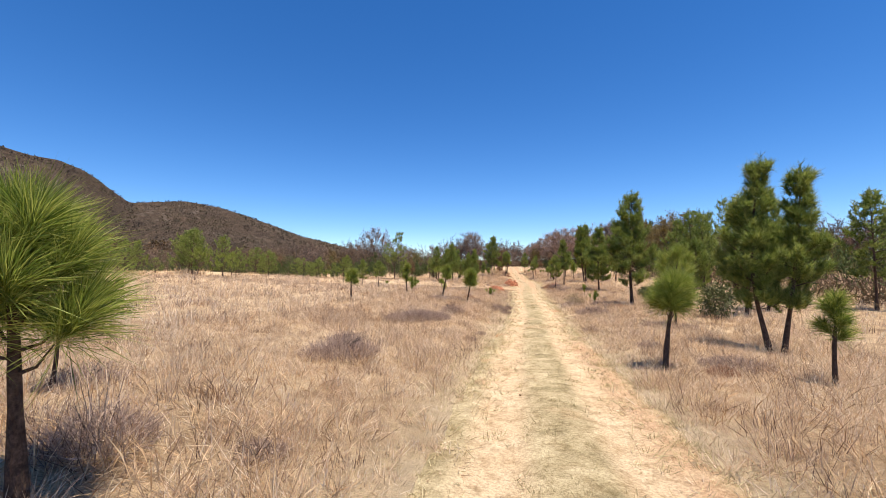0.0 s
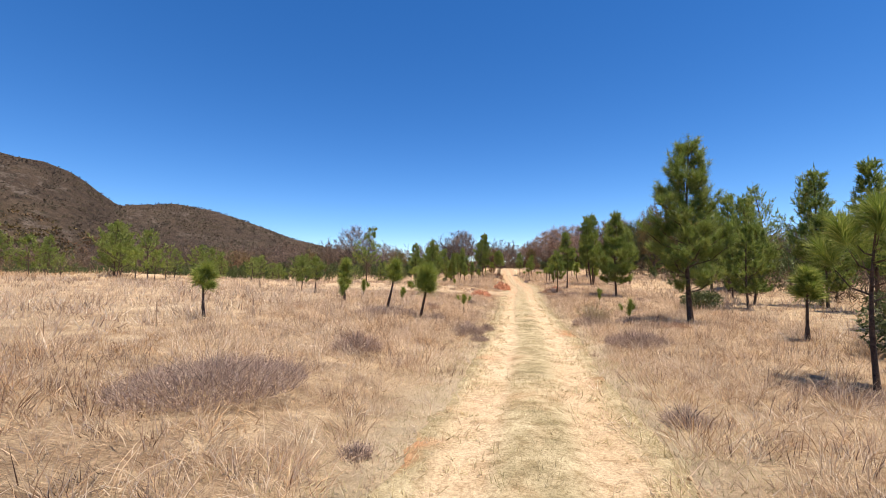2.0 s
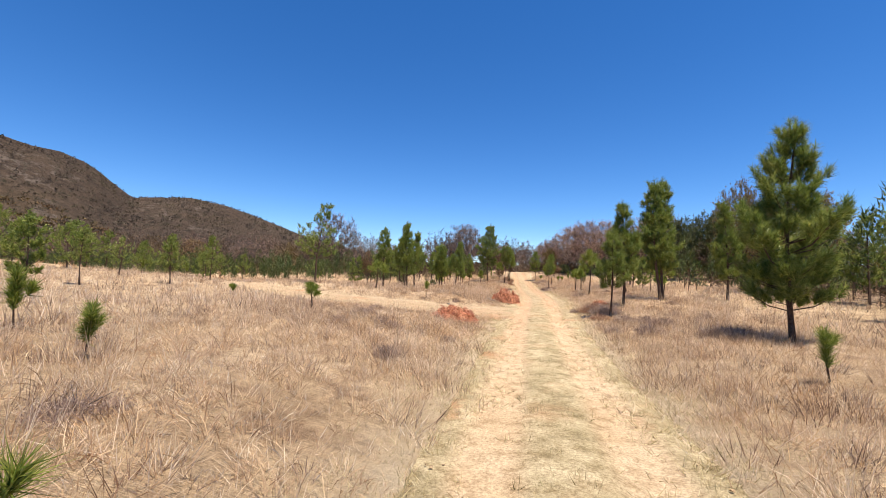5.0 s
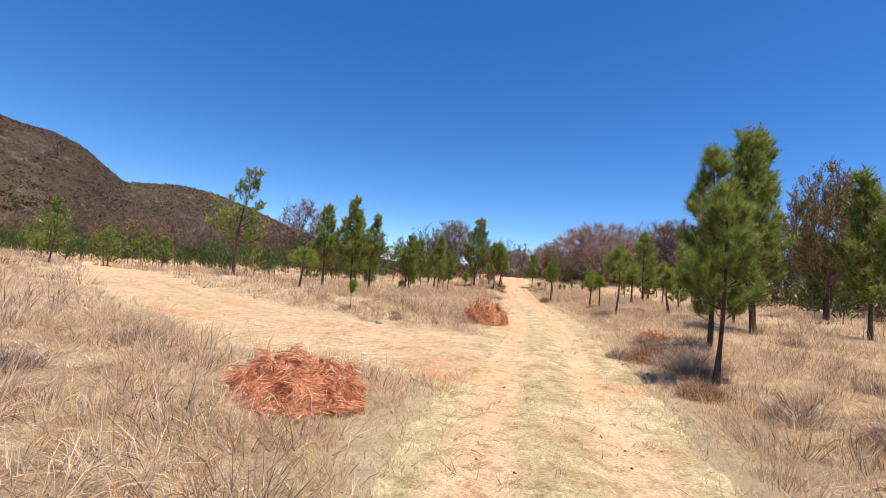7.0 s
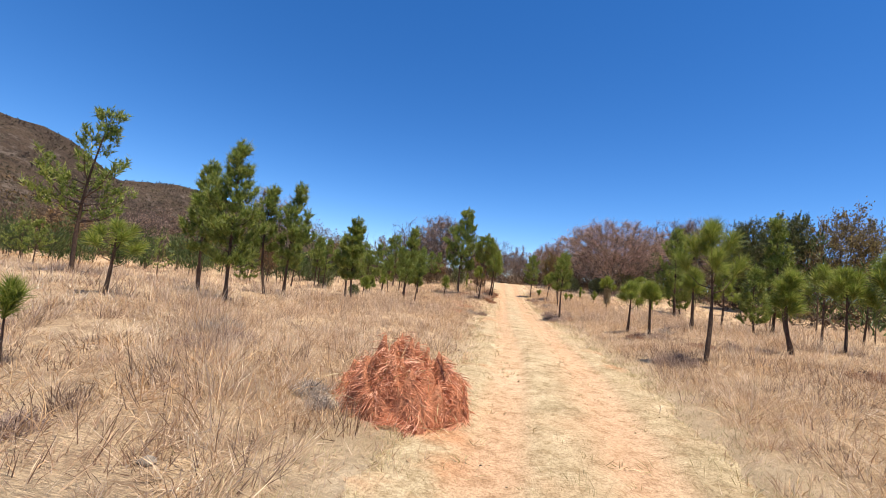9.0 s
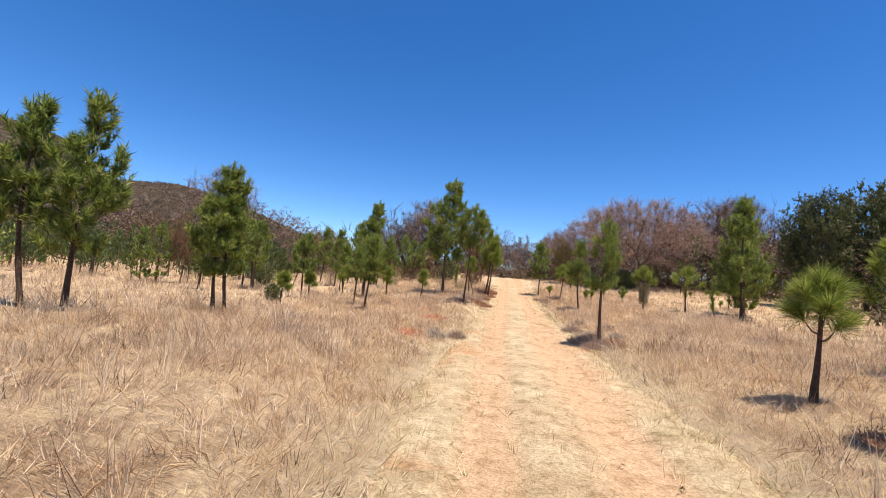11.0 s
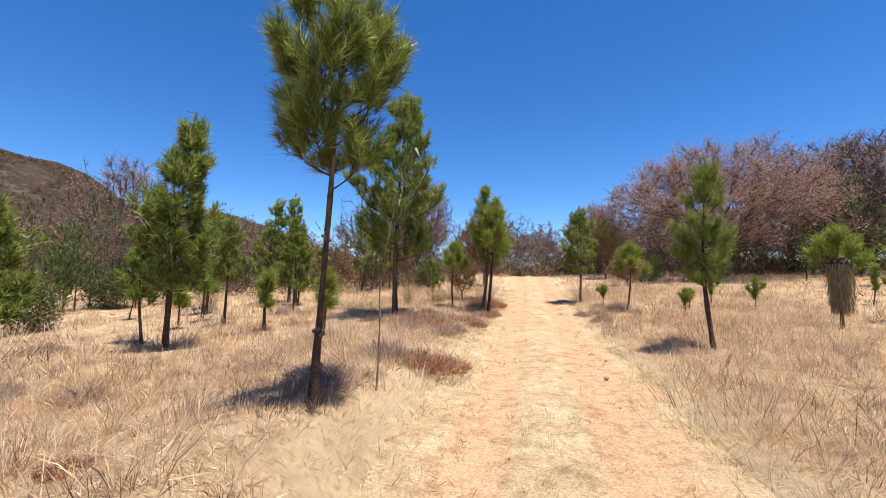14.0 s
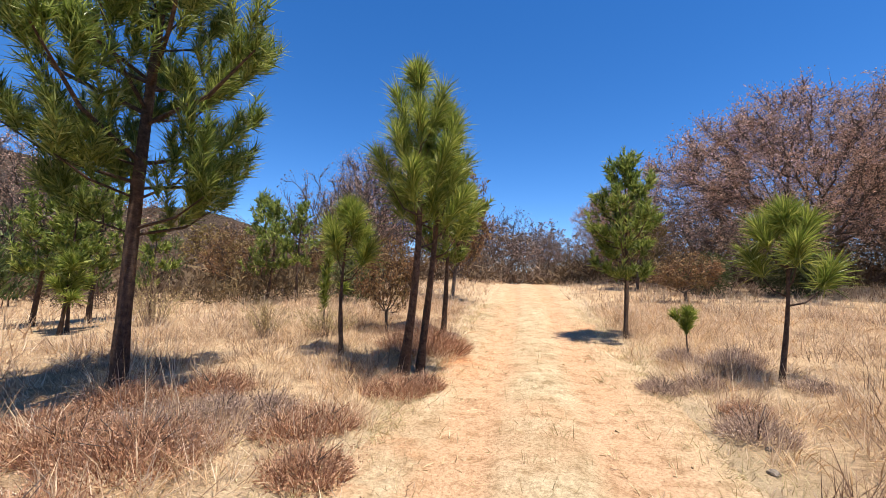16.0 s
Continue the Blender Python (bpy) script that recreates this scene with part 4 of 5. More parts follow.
def wood_edge(seed, n, line, deep):
    """Places along a line of points, strewn to a depth behind it: x, y, turn, width, height."""
    rng = np.random.default_rng(seed)
    line = np.array(line, float)
    run = np.r_[0, np.cumsum(np.hypot(*np.diff(line, axis=0).T))]
    u = (np.arange(n) + rng.uniform(0.1, 0.9, n)) / n * run[-1]
    x, y = np.interp(u, run, line[:, 0]), np.interp(u, run, line[:, 1])
    back = deep * rng.random(n) ** 1.3
    return [(px, py + b, a, wd, tl) for px, py, b, a, wd, tl in zip(x, y, back, rng.uniform(0, 360, n), rng.uniform(0.75, 1.15, n), rng.uniform(0.72, 1.12, n))]


EDGE_LEFT, EDGE_MID, EDGE_RIGHT = ((-150, 88), (-80, 100), (-40, 108), (-16, 112)), ((-17, 114), (-8, 122), (-1, 140), (9, 138), (14, 122)), ((14, 119), (24, 106), (36, 92), (46, 70), (50, 40))
G_FAR = "oaks of the far wood"
oak_tree(FAR_FULL, wood_edge(61, 20, EDGE_LEFT, 26) + wood_edge(62, 9, EDGE_MID, 14) + wood_edge(63, 20, EDGE_RIGHT, 16), "round-crowned oak with withered mauve-brown leaves in the wood", M_MAUVE, "withered mauve-brown leaves", G_FAR)
oak_tree(FAR_BARE, wood_edge(64, 15, EDGE_LEFT, 22) + wood_edge(65, 6, EDGE_MID, 12) + wood_edge(66, 8, EDGE_RIGHT, 14), "bare grey-twigged oak at the edge of the far wood", M_MAUVE, "last withered leaves", G_FAR)
oak_tree(FAR_OCHRE, wood_edge(67, 9, EDGE_LEFT, 30) + wood_edge(68, 7, EDGE_RIGHT, 18), "low ochre-leaved oak in the far wood", M_YELLOW, "ochre leaves", G_FAR)


def far_woods():
    """The leafless wood that closes the plain."""
    rng = np.random.default_rng(11)
    base, way, ln, wd = [], [], [], []
    n = 720
    u = rng.random(n)
    x = np.where(u < 0.48, rng.uniform(-190, -10, n), np.where(u < 0.62, rng.uniform(-10, 130, n), rng.uniform(8, 70, n)))
    y = np.where(x < -10, rng.uniform(108, 185, n) - np.abs(x + 10) * 0.22, rng.uniform(120, 185, n) - np.maximum(x - 25, 0) * 0.5)
    away = np.hypot(x + 4, y - 88) > np.where(x < -8, 42, 32)
    x, y = x[away], y[away]
    n = len(x)
    h = rng.uniform(4.5, 8.5, n) * np.where(np.abs(x + 3) < 7, 0.8, 1.0) * np.where(x > 8, 1.25, 1.0)
    z = ground(x, y)
    k = 110
    for i in range(n):
        d = unit(rng.normal(size=(k, 3)) * (1, 1, 0.7) + (0, 0, 0.35))
        r = rng.uniform(0.1, 0.72, (k, 1)) ** 0.5
        c = np.array([x[i], y[i], z[i] + h[i] * 0.5])
        base.append(c + d * r * (h[i] * 0.48, h[i] * 0.48, h[i] * 0.42))
        way.append(unit(d + rng.normal(0, 0.4, (k, 3)) + (0, 0, 0.15)))
        ln.append(rng.uniform(0.5, 1.6, k))
        wd.append(rng.uniform(0.05, 0.13, k))
        low = np.stack([x[i] + rng.normal(0, 2.2, 40), y[i] + rng.normal(0, 2.2, 40), np.full(40, z[i]) + rng.uniform(0, 1.3, 40)], -1)  # undergrowth
        base.append(low)
        way.append(unit(rng.normal(0, 0.6, (40, 3)) + (0, 0, 0.8)))
        ln.append(rng.uniform(0.4, 0.9, 40))
        wd.append(rng.uniform(0.08, 0.26, 40))
        base.append(np.array([[x[i], y[i], z[i] - 0.1]] * 2) + rng.normal(0, 0.2, (2, 3)) * (1, 1, 0))
        way.append(unit(rng.normal(0, 0.15, (2, 3)) + (0, 0, 1)))
        ln.append(np.full(2, h[i] * 0.6))
        wd.append(np.full(2, 0.14))
    v, f = slivers(np.concatenate(base), np.concatenate(way), np.concatenate(ln), np.concatenate(wd), rng)
    tagged(new("far_woods", mesh_of("far_woods", v, f, M_FARWOOD)), "distant leafless grey-brown woodland edge", "woods", kind="stuff")


far_woods()


# Darkened copy of the pine needles: the stand's own shade put into the colour.
M_STAND_SHADED = blades("shaded_stand_needles", (0.035, 0.055, 0.016), (0.079, 0.106, 0.026), (0.167, 0.185, 0.062), ((0.25, (0.75, 0.85, 0.8)),), 0.5, 0.25)


def pine_stand():
    """Young pines planted close together at the far side of the field."""
    rng = np.random.default_rng(19)
    n = 860
    left = rng.random(n) < 0.58
    x = np.where(left, -20 - 110 * rng.random(n) ** 1.3, rng.uniform(14, 75, n))
    y = np.where(left, rng.uniform(84, 106, n) - np.abs(x + 20) * 0.24, rng.uniform(55, 112, n) + np.maximum(30 - x, 0) * 1.0)
    edge = ~left & (rng.random(n) < 0.45)  # the wood's edge beside the first stretch
    x, y = np.where(edge, rng.uniform(17, 55, n), x), np.where(edge, rng.uniform(24, 66, n), y)
    h = np.clip(rng.lognormal(np.where(left, 0.95, 1.3), 0.36, n), 1.3, 6.5)
    k = 165
    u = rng.random((n, k)) ** 0.8
    a = rng.uniform(0, 6.283, (n, k))
    r = (1 - 0.85 * u) * h[:, None] * 0.27 * np.sqrt(rng.random((n, k))) + 0.05
    base = np.stack([x[:, None] + r * np.cos(a), y[:, None] + r * np.sin(a), ground(x, y)[:, None] + h[:, None] * (0.14 + 0.82 * u)], -1).reshape(-1, 3)
    way = unit(np.stack([np.cos(a) * 0.6, np.sin(a) * 0.6, np.full(a.shape, 0.9)], -1).reshape(-1, 3) + rng.normal(0, 0.35, (n * k, 3)))
    v, f = slivers(base, way, rng.uniform(0.25, 0.5, n * k), rng.uniform(0.035, 0.10, n * k), rng)
    foot = np.stack([x, y, ground(x, y) - 0.1], -1)
    v2, f2 = slivers(foot, unit(rng.normal(0, 0.04, (n, 3)) + (0, 0, 1)), h * 0.8, 0.10, rng)
    stand = tagged(new("pine_stand"), "close-planted stand of young green pines across the field", "pine trees", kind="stuff")
    part("crowns", mesh_of("crowns", v, f, M_STAND_SHADED), stand)
    part("stems", mesh_of("stems", v2, f2, M_BARK), stand)


pine_stand()


def thicket():
    """Dry scrub that closes the gaps under the trees at the field's edges."""
    rng = np.random.default_rng(23)
    n = 3000
    right = rng.random(n) < 0.55
    x = np.where(right, rng.uniform(20, 120, n), rng.uniform(-150, -14, n))
    y = np.where(right, rng.uniform(62, 135, n) + np.maximum(34 - x, 0) * 2.2, rng.uniform(103, 130, n) - np.abs(x + 14) * 0.22)
    k = 14
    size = rng.uniform(0.7, 1.6, n)
    fine = np.ones(n)
    m = 760  # under the young pines, and round the bend where the track climbs out of sight
    ex, ey = rng.uniform(-42, -7, m), rng.uniform(100, 114, m)
    end = np.arange(m) < 260
    ex, ey = np.where(end, rng.uniform(-16, 20, m), ex), np.where(end, rng.uniform(113, 130, m), ey)
    side = np.arange(m) > 440
    ex, ey = np.where(side, rng.uniform(16, 55, m), ex), np.where(side, rng.uniform(22, 66, m), ey)
    ok = (off_road(ex, ey) > 0.6) | (ey > 121)
    many = np.where(end, 7, np.where(side, 6, 8))[ok]
    ex, ey = np.repeat(ex[ok], many), np.repeat(ey[ok], many)
    x, y = np.r_[x, ex], np.r_[y, ey]
    size, fine = np.r_[size, np.repeat(rng.uniform(0.6, 1.3, ok.sum()) * np.where(end, 1.5, 1.0)[ok], many)], np.r_[fine, np.repeat(np.where(end, 0.4, np.where(side, 0.25, 0.2))[ok], many)]
    n = len(x)
    idx = np.repeat(np.arange(n), k)
    size = size[idx]
    base = np.stack([x[idx] + rng.normal(0, 0.5, n * k) * size, y[idx] + rng.normal(0, 0.5, n * k) * size, ground(x, y)[idx] + rng.uniform(0, 0.8, n * k) * size], -1)
    v, f = slivers(base, unit(rng.normal(0, 0.7, (n * k, 3)) + (0, 0, 0.5)), rng.uniform(0.3, 0.9, n * k) * size, rng.uniform(0.10, 0.3, n * k) * fine[idx], rng)
    tagged(new("dry_thicket", mesh_of("dry_thicket", v, f, M_FARWOOD)), "low brown scrub under the trees at the field's edge", "scrub", kind="stuff")


thicket()


# ---- heaps, brush, grass ----
HEAPS = ((-2.15, 44.55, 0.86, 0.40, 1), (-0.72, 55.7, 0.84, 0.74, 2), (4.55, 53.7, 0.42, 0.24, 3), (-2.3, 71.3, 0.42, 0.10, 4), (-2.4, 75.0, 0.4, 0.08, 5), (-2.9, 76.8, 0.35, 0.08, 6))


def heap(x, y, r, h, seed):
    """A broad heap of raked red earth and dead grass, with a tangle of dusty stalks on it."""
    rng = np.random.default_rng(seed)
    g = np.linspace(-1.25, 1.25, 65 if h > 0.2 else 33)

    def height(X, Y):
        d = np.hypot(X, Y * 1.1) + 0.20 * wave(X * 3, Y * 3, 1.3, seed)
        top = np.clip(1 - np.maximum(d, 0) ** 3.4, -2.0, 1)
        lump = 0.30 * wave(X, Y, 0.42, seed + 1) + 0.40 * wave(X, Y, 0.17, seed) + 0.14 * wave(X, Y, 0.075, seed + 2)
        return h * np.where(top > 0, top * (0.78 + lump), top) - 0.02
    v, f = grid(g, g, height)
    v[:, :2] *= r
    thing = tagged(new("earth_heap"), "heap of raked orange-red earth and dusty dead stalks" if h > 0.2 else "bare patch of scraped red earth in grass", "earth heap", "red earth heaps")
    thing.matrix_basis = pose(x, y, at_ground(x, y))
    part("earth", mesh_of("earth", v, f, M_RED, True), thing)
    n = int((10000 if h > 0.2 else 2600) * r)
    a, q = rng.uniform(0, 6.283, n), np.sqrt(rng.random(n)) * 1.08
    X, Y = q * np.cos(a), q * np.sin(a)
    base = np.stack([X * r, Y * r, np.maximum(height(X, Y), 0) + 0.01], -1)
    comb = 4.0 * wave(X, Y, 0.55, seed) + rng.normal(0, 0.45, n)
    tilt = -0.9 * q ** 3 * np.cos(comb - a) * h / r + rng.normal(0.08, 0.26, n)
    way = unit(np.stack([np.cos(comb), np.sin(comb), tilt], -1))
    v, f = arching(base, way, rng.uniform(0.06, 0.26, n), rng.uniform(0.005, 0.011, n), rng, 0.5)
    v[:, 2] = np.maximum(v[:, 2], -0.02)
    part("needles", mesh_of("needles", v, f, M_REDNEEDLE), thing, "red-dusted dead stalks and needles")
    n = int(320 * r)
    a, q = rng.uniform(0, 6.283, n), np.sqrt(rng.random(n)) * 1.1
    base = np.stack([q * np.cos(a) * r, q * np.sin(a) * r, np.maximum(height(q * np.cos(a), q * np.sin(a)), 0)], -1)
    v, f = arching(base, unit(rng.normal(0, 0.7, (n, 3)) + (0, 0, 0.6)), rng.uniform(0.12, 0.42, n), 0.008, rng, 0.6)
    v[:, 2] = np.maximum(v[:, 2], -0.02)
    part("loose_straw", mesh_of("loose_straw", v, f, M_STRAW), thing, "long pale straw stalks")


for row in HEAPS:
    heap(*row)


def brush(x, y, w, h, seed, mat, name, label, category, n=900, width=0.008):
    """A low dead bush: thin stems that spread from its foot, and a haze of twigs."""
    if abs(x - 0.5) > 6.5:
        n, width = int(n * 0.55), width * 1.6
    rng = np.random.default_rng(seed)
    h = h * 0.78
    a, q = rng.uniform(0, 6.283, n), np.sqrt(rng.random(n))
    base = np.stack([q * np.cos(a) * w * 0.45, q * np.sin(a) * w * 0.45, rng.uniform(0, 0.5, n) * h * (1 - q * 0.8)], -1)
    way = unit(np.stack([np.cos(a) * q * 0.7, np.sin(a) * q * 0.7, np.full(n, 0.8)], -1) + rng.normal(0, 0.5, (n, 3)))
    v, f = slivers(base, way, rng.uniform(0.18, 0.55, n) * h * (1.2 - 0.6 * q), width, rng)
    m = n // 2  # small dead leaves and seed heads
    pick = rng.integers(0, n, m)
    at = base[pick] + way[pick] * (rng.uniform(0.1, 0.5, m) * h)[:, None]
    v2, f2 = slivers(at, unit(rng.normal(size=(m, 3))), rng.uniform(0.012, 0.035, m), 0.014, rng)
    v, f = np.concatenate([v, v2]), np.concatenate([f, f2 + len(v)])
    v[:, 2] = np.maximum(v[:, 2], -0.02)
    thing = tagged(new(name), label, category, "low bushes in the grass")
    thing.matrix_basis = pose(x, y, at_ground(x, y))
    part("twig_haze", mesh_of("twig_haze", v, f, mat), thing)
    stems = []
    for k in range(9):
        t = rng.uniform(0, 6.283)
        out = np.array([math.cos(t), math.sin(t), 0])
        stems.append([(out * 0.03 * w - (0, 0, 0.03), 0.005), (out * w * 0.15 + (0, 0, h * 0.4), 0.004), (out * w * rng.uniform(0.2, 0.35) + (0, 0, h * rng.uniform(0.5, 0.8)), 0.002)])
    part("stem_fan", mesh_of("stem_fan", *tubes(stems, 5), M_GREYBARK, True), thing, "thin grey stems")
    return thing


# Mostly real bushes; three calls below stand in for tree shadow.
def dead(x, y, w, h):
    return brush(x, y, w, h, int(abs(x * 91 + y * 37)) + 3, M_BRUSH, "dead_bush", "low dead grey-brown bush in dry grass", "bush", int(500 + 900 * w * max(1.0, w)))


def rusty(x, y, w, h):
    return brush(x, y, w, h, int(abs(x * 91 + y * 37)) + 5, M_RUSTY, "rusty_bush", "low bush of dead rust-brown leaves and stalks", "bush", int(600 + 1000 * w), 0.012)


def grey_tuft(x, y, w, h):
    return brush(x, y, w, h, int(abs(x * 91 + y * 37)) + 9, M_GREYTUFT, "grass_tuft", "tuft of bleached grey grass", "grass tuft", 900, 0.008)


def leafy(x, y, w, h):
    rng = np.random.default_rng(int(abs(x * 17 + y * 29)))
    n = int(1500 * w * max(1.0, 0.8 * w))
    d = unit(rng.normal(size=(n, 3)) + (0, 0, 0.3))
    base = d * rng.uniform(0.35, 1, (n, 1)) * (w / 2, w / 2, h * 0.55) + (0, 0, h * 0.45)
    base[:, 2] = np.maximum(base[:, 2], 0.05)
    v, f = slivers(base, unit(rng.normal(size=(n, 3)) + d), 0.10 * rng.uniform(0.6, 1.3, n), 0.055, rng)
    thing = tagged(new("green_shrub"), "leafy dark-green shrub among dry grass", "shrub", "low bushes in the grass")
    thing.matrix_basis = pose(x, y, at_ground(x, y))
    part("leaves", mesh_of("leaves", v, f, M_LEAF), thing)
    stems = [[(np.array([0, 0, -0.05]), 0.014), (np.array([math.cos(k) * w * 0.2, math.sin(k) * w * 0.2, h * 0.4]), 0.009), (np.array([math.cos(k) * w * 0.35, math.sin(k) * w * 0.35, h * 0.8]), 0.004)] for k in range(7)]
    part("stems", mesh_of("stems", *tubes(stems), M_GREYBARK, True), thing)


def weed(x, y, w, h):
    """An open bush of thin wiry stems with small olive leaves."""
    rng = np.random.default_rng(int(abs(x * 13 + y * 41)))
    stems, tips = [], []
    for k in range(int(30 + 26 * w)):
        t, q = rng.uniform(0, 6.283), math.sqrt(rng.random())
        out = np.array([math.cos(t), math.sin(t), 0])
        top = out * w * 0.5 * q + (0, 0, h * rng.uniform(0.55, 1.0) * (1 - 0.35 * q))
        foot = out * w * 0.12 * q - (0, 0, 0.03)
        stems.append([(foot, 0.005), ((foot + top) / 2 - out * 0.05 * w + (0, 0, 0.05 * h), 0.0035), (top, 0.002)])
        tips.append((foot, top))
    thing = tagged(new("wiry_shrub"), "open wiry shrub with sparse olive-green leaves", "shrub", "low bushes in the grass")
    thing.matrix_basis = pose(x, y, at_ground(x, y))
    part("stem_fan", mesh_of("stem_fan", *tubes(stems), M_BRUSHSTEM, True), thing)
    n = int(1100 * w)
    A, B = np.array([s[0] for s in tips]), np.array([s[1] for s in tips])
    i = rng.integers(0, len(A), n)
    u = rng.uniform(0.3, 1.0, (n, 1))
    base = A[i] + (B[i] - A[i]) * u + rng.normal(0, 0.025, (n, 3))
    v, f = slivers(base, unit(unit(B[i] - A[i]) + rng.normal(0, 0.6, (n, 3))), rng.uniform(0.03, 0.09, n), 0.012, rng)
    v[:, 2] = np.maximum(v[:, 2], 0.0)
    part("leaves", mesh_of("leaves", v, f, M_OLIVE), thing, "small olive-green leaves")


M_OLIVE = blades("olive_leaves", (0.195, 0.152, 0.069), (0.401, 0.318, 0.147), (0.681, 0.541, 0.295))
M_BRUSHSTEM = surface("wiry_stem", ((0.3, (0.178, 0.121, 0.089)), (0.7, (0.340, 0.251, 0.186))), 9.0, (40.0, 0.7, 1.2))
dead(-2.8, 18.9, 1.10, 0.86)
rusty(-2.9, 19.2, 0.82, 0.68)
dead(2.6, 16.2, 0.64, 0.43)
dead(3.7, 22.4, 1.83, 0.82)
dead(-1.1, 24.7, 1.34, 0.67)
# Brown bush added in place of the shadow left of the pine.
dead(5.3, 17.7, 1.08, 0.42)
dead(3.6, 12.7, 0.76, 0.35)
dead(-1.4, 13.1, 0.52, 0.26)
dead(-1.2, 14.6, 0.38, 0.24)
dead(-3.6, 3.3, 0.97, 0.92)
dead(-3.6, 15.6, 2.69, 0.72)
dead(-3.5, 8.3, 1.70, 0.79)
dead(-5.6, 4.9, 1.03, 0.52)
dead(4.4, 9.8, 1.49, 0.46)
dead(-2.4, 3.8, 0.58, 0.27)
weed(3.5, 27.9, 1.72, 1.08)
weed(3.6, 27.4, 0.85, 0.63)
dead(-2.2, 80.1, 0.96, 0.45)
rusty(-3.1, 78.1, 0.50, 0.15)
dead(-4.9, 26.3, 1.52, 0.71)
dead(-1.3, 26.0, 0.80, 0.45)
dead(-0.6, 23.4, 0.60, 0.38)
dead(3.4, 27.3, 1.63, 0.86)
dead(4.7, 26.5, 0.99, 0.50)
dead(6.1, 41.4, 1.73, 0.81)
dead(-1.2, 23.9, 0.43, 0.28)
dead(5.2, 26.4, 1.21, 0.48)
dead(-0.5, 25.9, 0.52, 0.52)
dead(4.2, 49.6, 1.68, 0.92)
dead(-3.8, 41.2, 0.86, 0.40)
dead(-5.6, 45.7, 0.89, 0.51)
dead(-1.5, 39.6, 0.55, 0.28)
dead(4.2, 42.3, 0.72, 0.66)
rusty(3.6, 50.5, 1.05, 0.92)
dead(4.1, 49.2, 1.15, 0.80)
dead(-4.1, 56.0, 0.77, 0.30)
dead(4.4, 61.0, 0.77, 0.64)
grey_tuft(-1.5, 55.0, 0.40, 0.27)
dead(-3.4, 53.2, 0.52, 0.29)
dead(4.2, 61.0, 0.85, 0.57)
dead(-4.1, 56.9, 1.01, 0.44)
grey_tuft(-1.8, 55.3, 0.48, 0.33)
dead(2.7, 73.7, 0.89, 0.69)
grey_tuft(-1.6, 71.4, 0.66, 0.56)
dead(-1.1, 72.0, 0.57, 0.40)
dead(2.4, 73.3, 0.98, 0.59)
dead(11.3, 86.5, 2.48, 0.41)
rusty(-1.5, 82.8, 1.26, 0.57)
# Added where the grass is only darkened by tree shadow.
dead(-4.4, 82.0, 0.99, 0.31)
dead(-2.5, 80.7, 0.97, 0.35)
# Stands in for the cast shadow at the pine's foot.
dead(3.3, 85.8, 0.95, 0.35)
dead(-3.3, 86.9, 1.33, 0.72)
dead(-3.4, 90.1, 0.61, 0.46)
rusty(-3.3, 89.0, 1.42, 0.52)
rusty(-4.0, 89.0, 0.98, 0.59)
rusty(-2.8, 87.6, 1.46, 0.67)
rusty(-2.5, 90.0, 0.91, 0.46)
dead(1.6, 92.8, 0.72, 0.40)
dead(2.9, 94.0, 1.01, 0.55)
dead(3.4, 92.7, 0.66, 0.29)
rusty(-2.0, 91.7, 1.08, 0.46)
dead(2.1, 91.2, 0.82, 0.55)
dead(-3.6, 89.7, 2.16, 0.36)
leafy(8.6, 20.7, 1.67, 1.59)
leafy(9.2, 33.2, 1.28, 0.88)
leafy(9.8, 33.1, 1.23, 0.92)
weed(-4.4, 94.2, 1.40, 0.82)
weed(-5.7, 94.1, 1.19, 1.07)
leafy(7.0, 107.8, 2.30, 2.04)
leafy(10.7, 108.2, 3.13, 2.09)
leafy(-16.5, 86.6, 1.71, 1.71)
leafy(-21.1, 92.8, 2.26, 1.98)
leafy(-6.4, 100.1, 1.99, 1.99)
weed(-14.1, 91.7, 1.44, 1.62)
weed(-10.2, 95.6, 1.96, 1.74)
dead(-11.1, 83.3, 1.19, 0.53)
rusty(-2.3, 94.3, 1.95, 1.22)
leafy(-10.1, 77.5, 0.73, 0.73)
dead(-5.9, 80.3, 0.89, 0.48)
dead(-4.6, 27.7, 0.94, 0.35)
grey_tuft(-4.8, 29.7, 0.58, 0.25)
dead(-3.2, 40.1, 0.82, 0.42)
grey_tuft(3.5, 74.1, 0.60, 0.29)
rusty(3.7, 28.0, 0.99, 0.37)
dead(8.2, 31.7, 1.07, 0.34)
dead(-4.0, 68.2, 0.87, 0.49)
rusty(5.9, 63.7, 0.97, 0.28)
dead(8.0, 38.2, 0.63, 0.38)
rusty(-3.3, 30.5, 0.68, 0.45)
dead(-5.3, 70.8, 1.09, 0.38)
dead(6.6, 63.6, 0.53, 0.48)
grey_tuft(-4.9, 27.5, 0.56, 0.36)
grey_tuft(-6.6, 72.7, 1.08, 0.42)
dead(-3.6, 31.8, 0.88, 0.37)
rusty(3.7, 30.1, 0.92, 0.42)
rusty(4.7, 65.5, 1.07, 0.34)
grey_tuft(6.7, 72.8, 0.67, 0.38)
dead(5.1, 65.3, 1.02, 0.42)
grey_tuft(4.2, 32.4, 0.68, 0.39)
dead(-4.7, 40.0, 0.63, 0.42)
dead(-2.1, 36.5, 0.57, 0.49)
dead(6.6, 68.2, 0.85, 0.31)
rusty(7.6, 60.0, 1.08, 0.39)
dead(8.1, 53.2, 0.75, 0.45)
dead(6.2, 17.6, 1.08, 0.40)
rusty(-4.5, 90.0, 1.1, 0.55)
rusty(-3.9, 90.6, 0.9, 0.50)
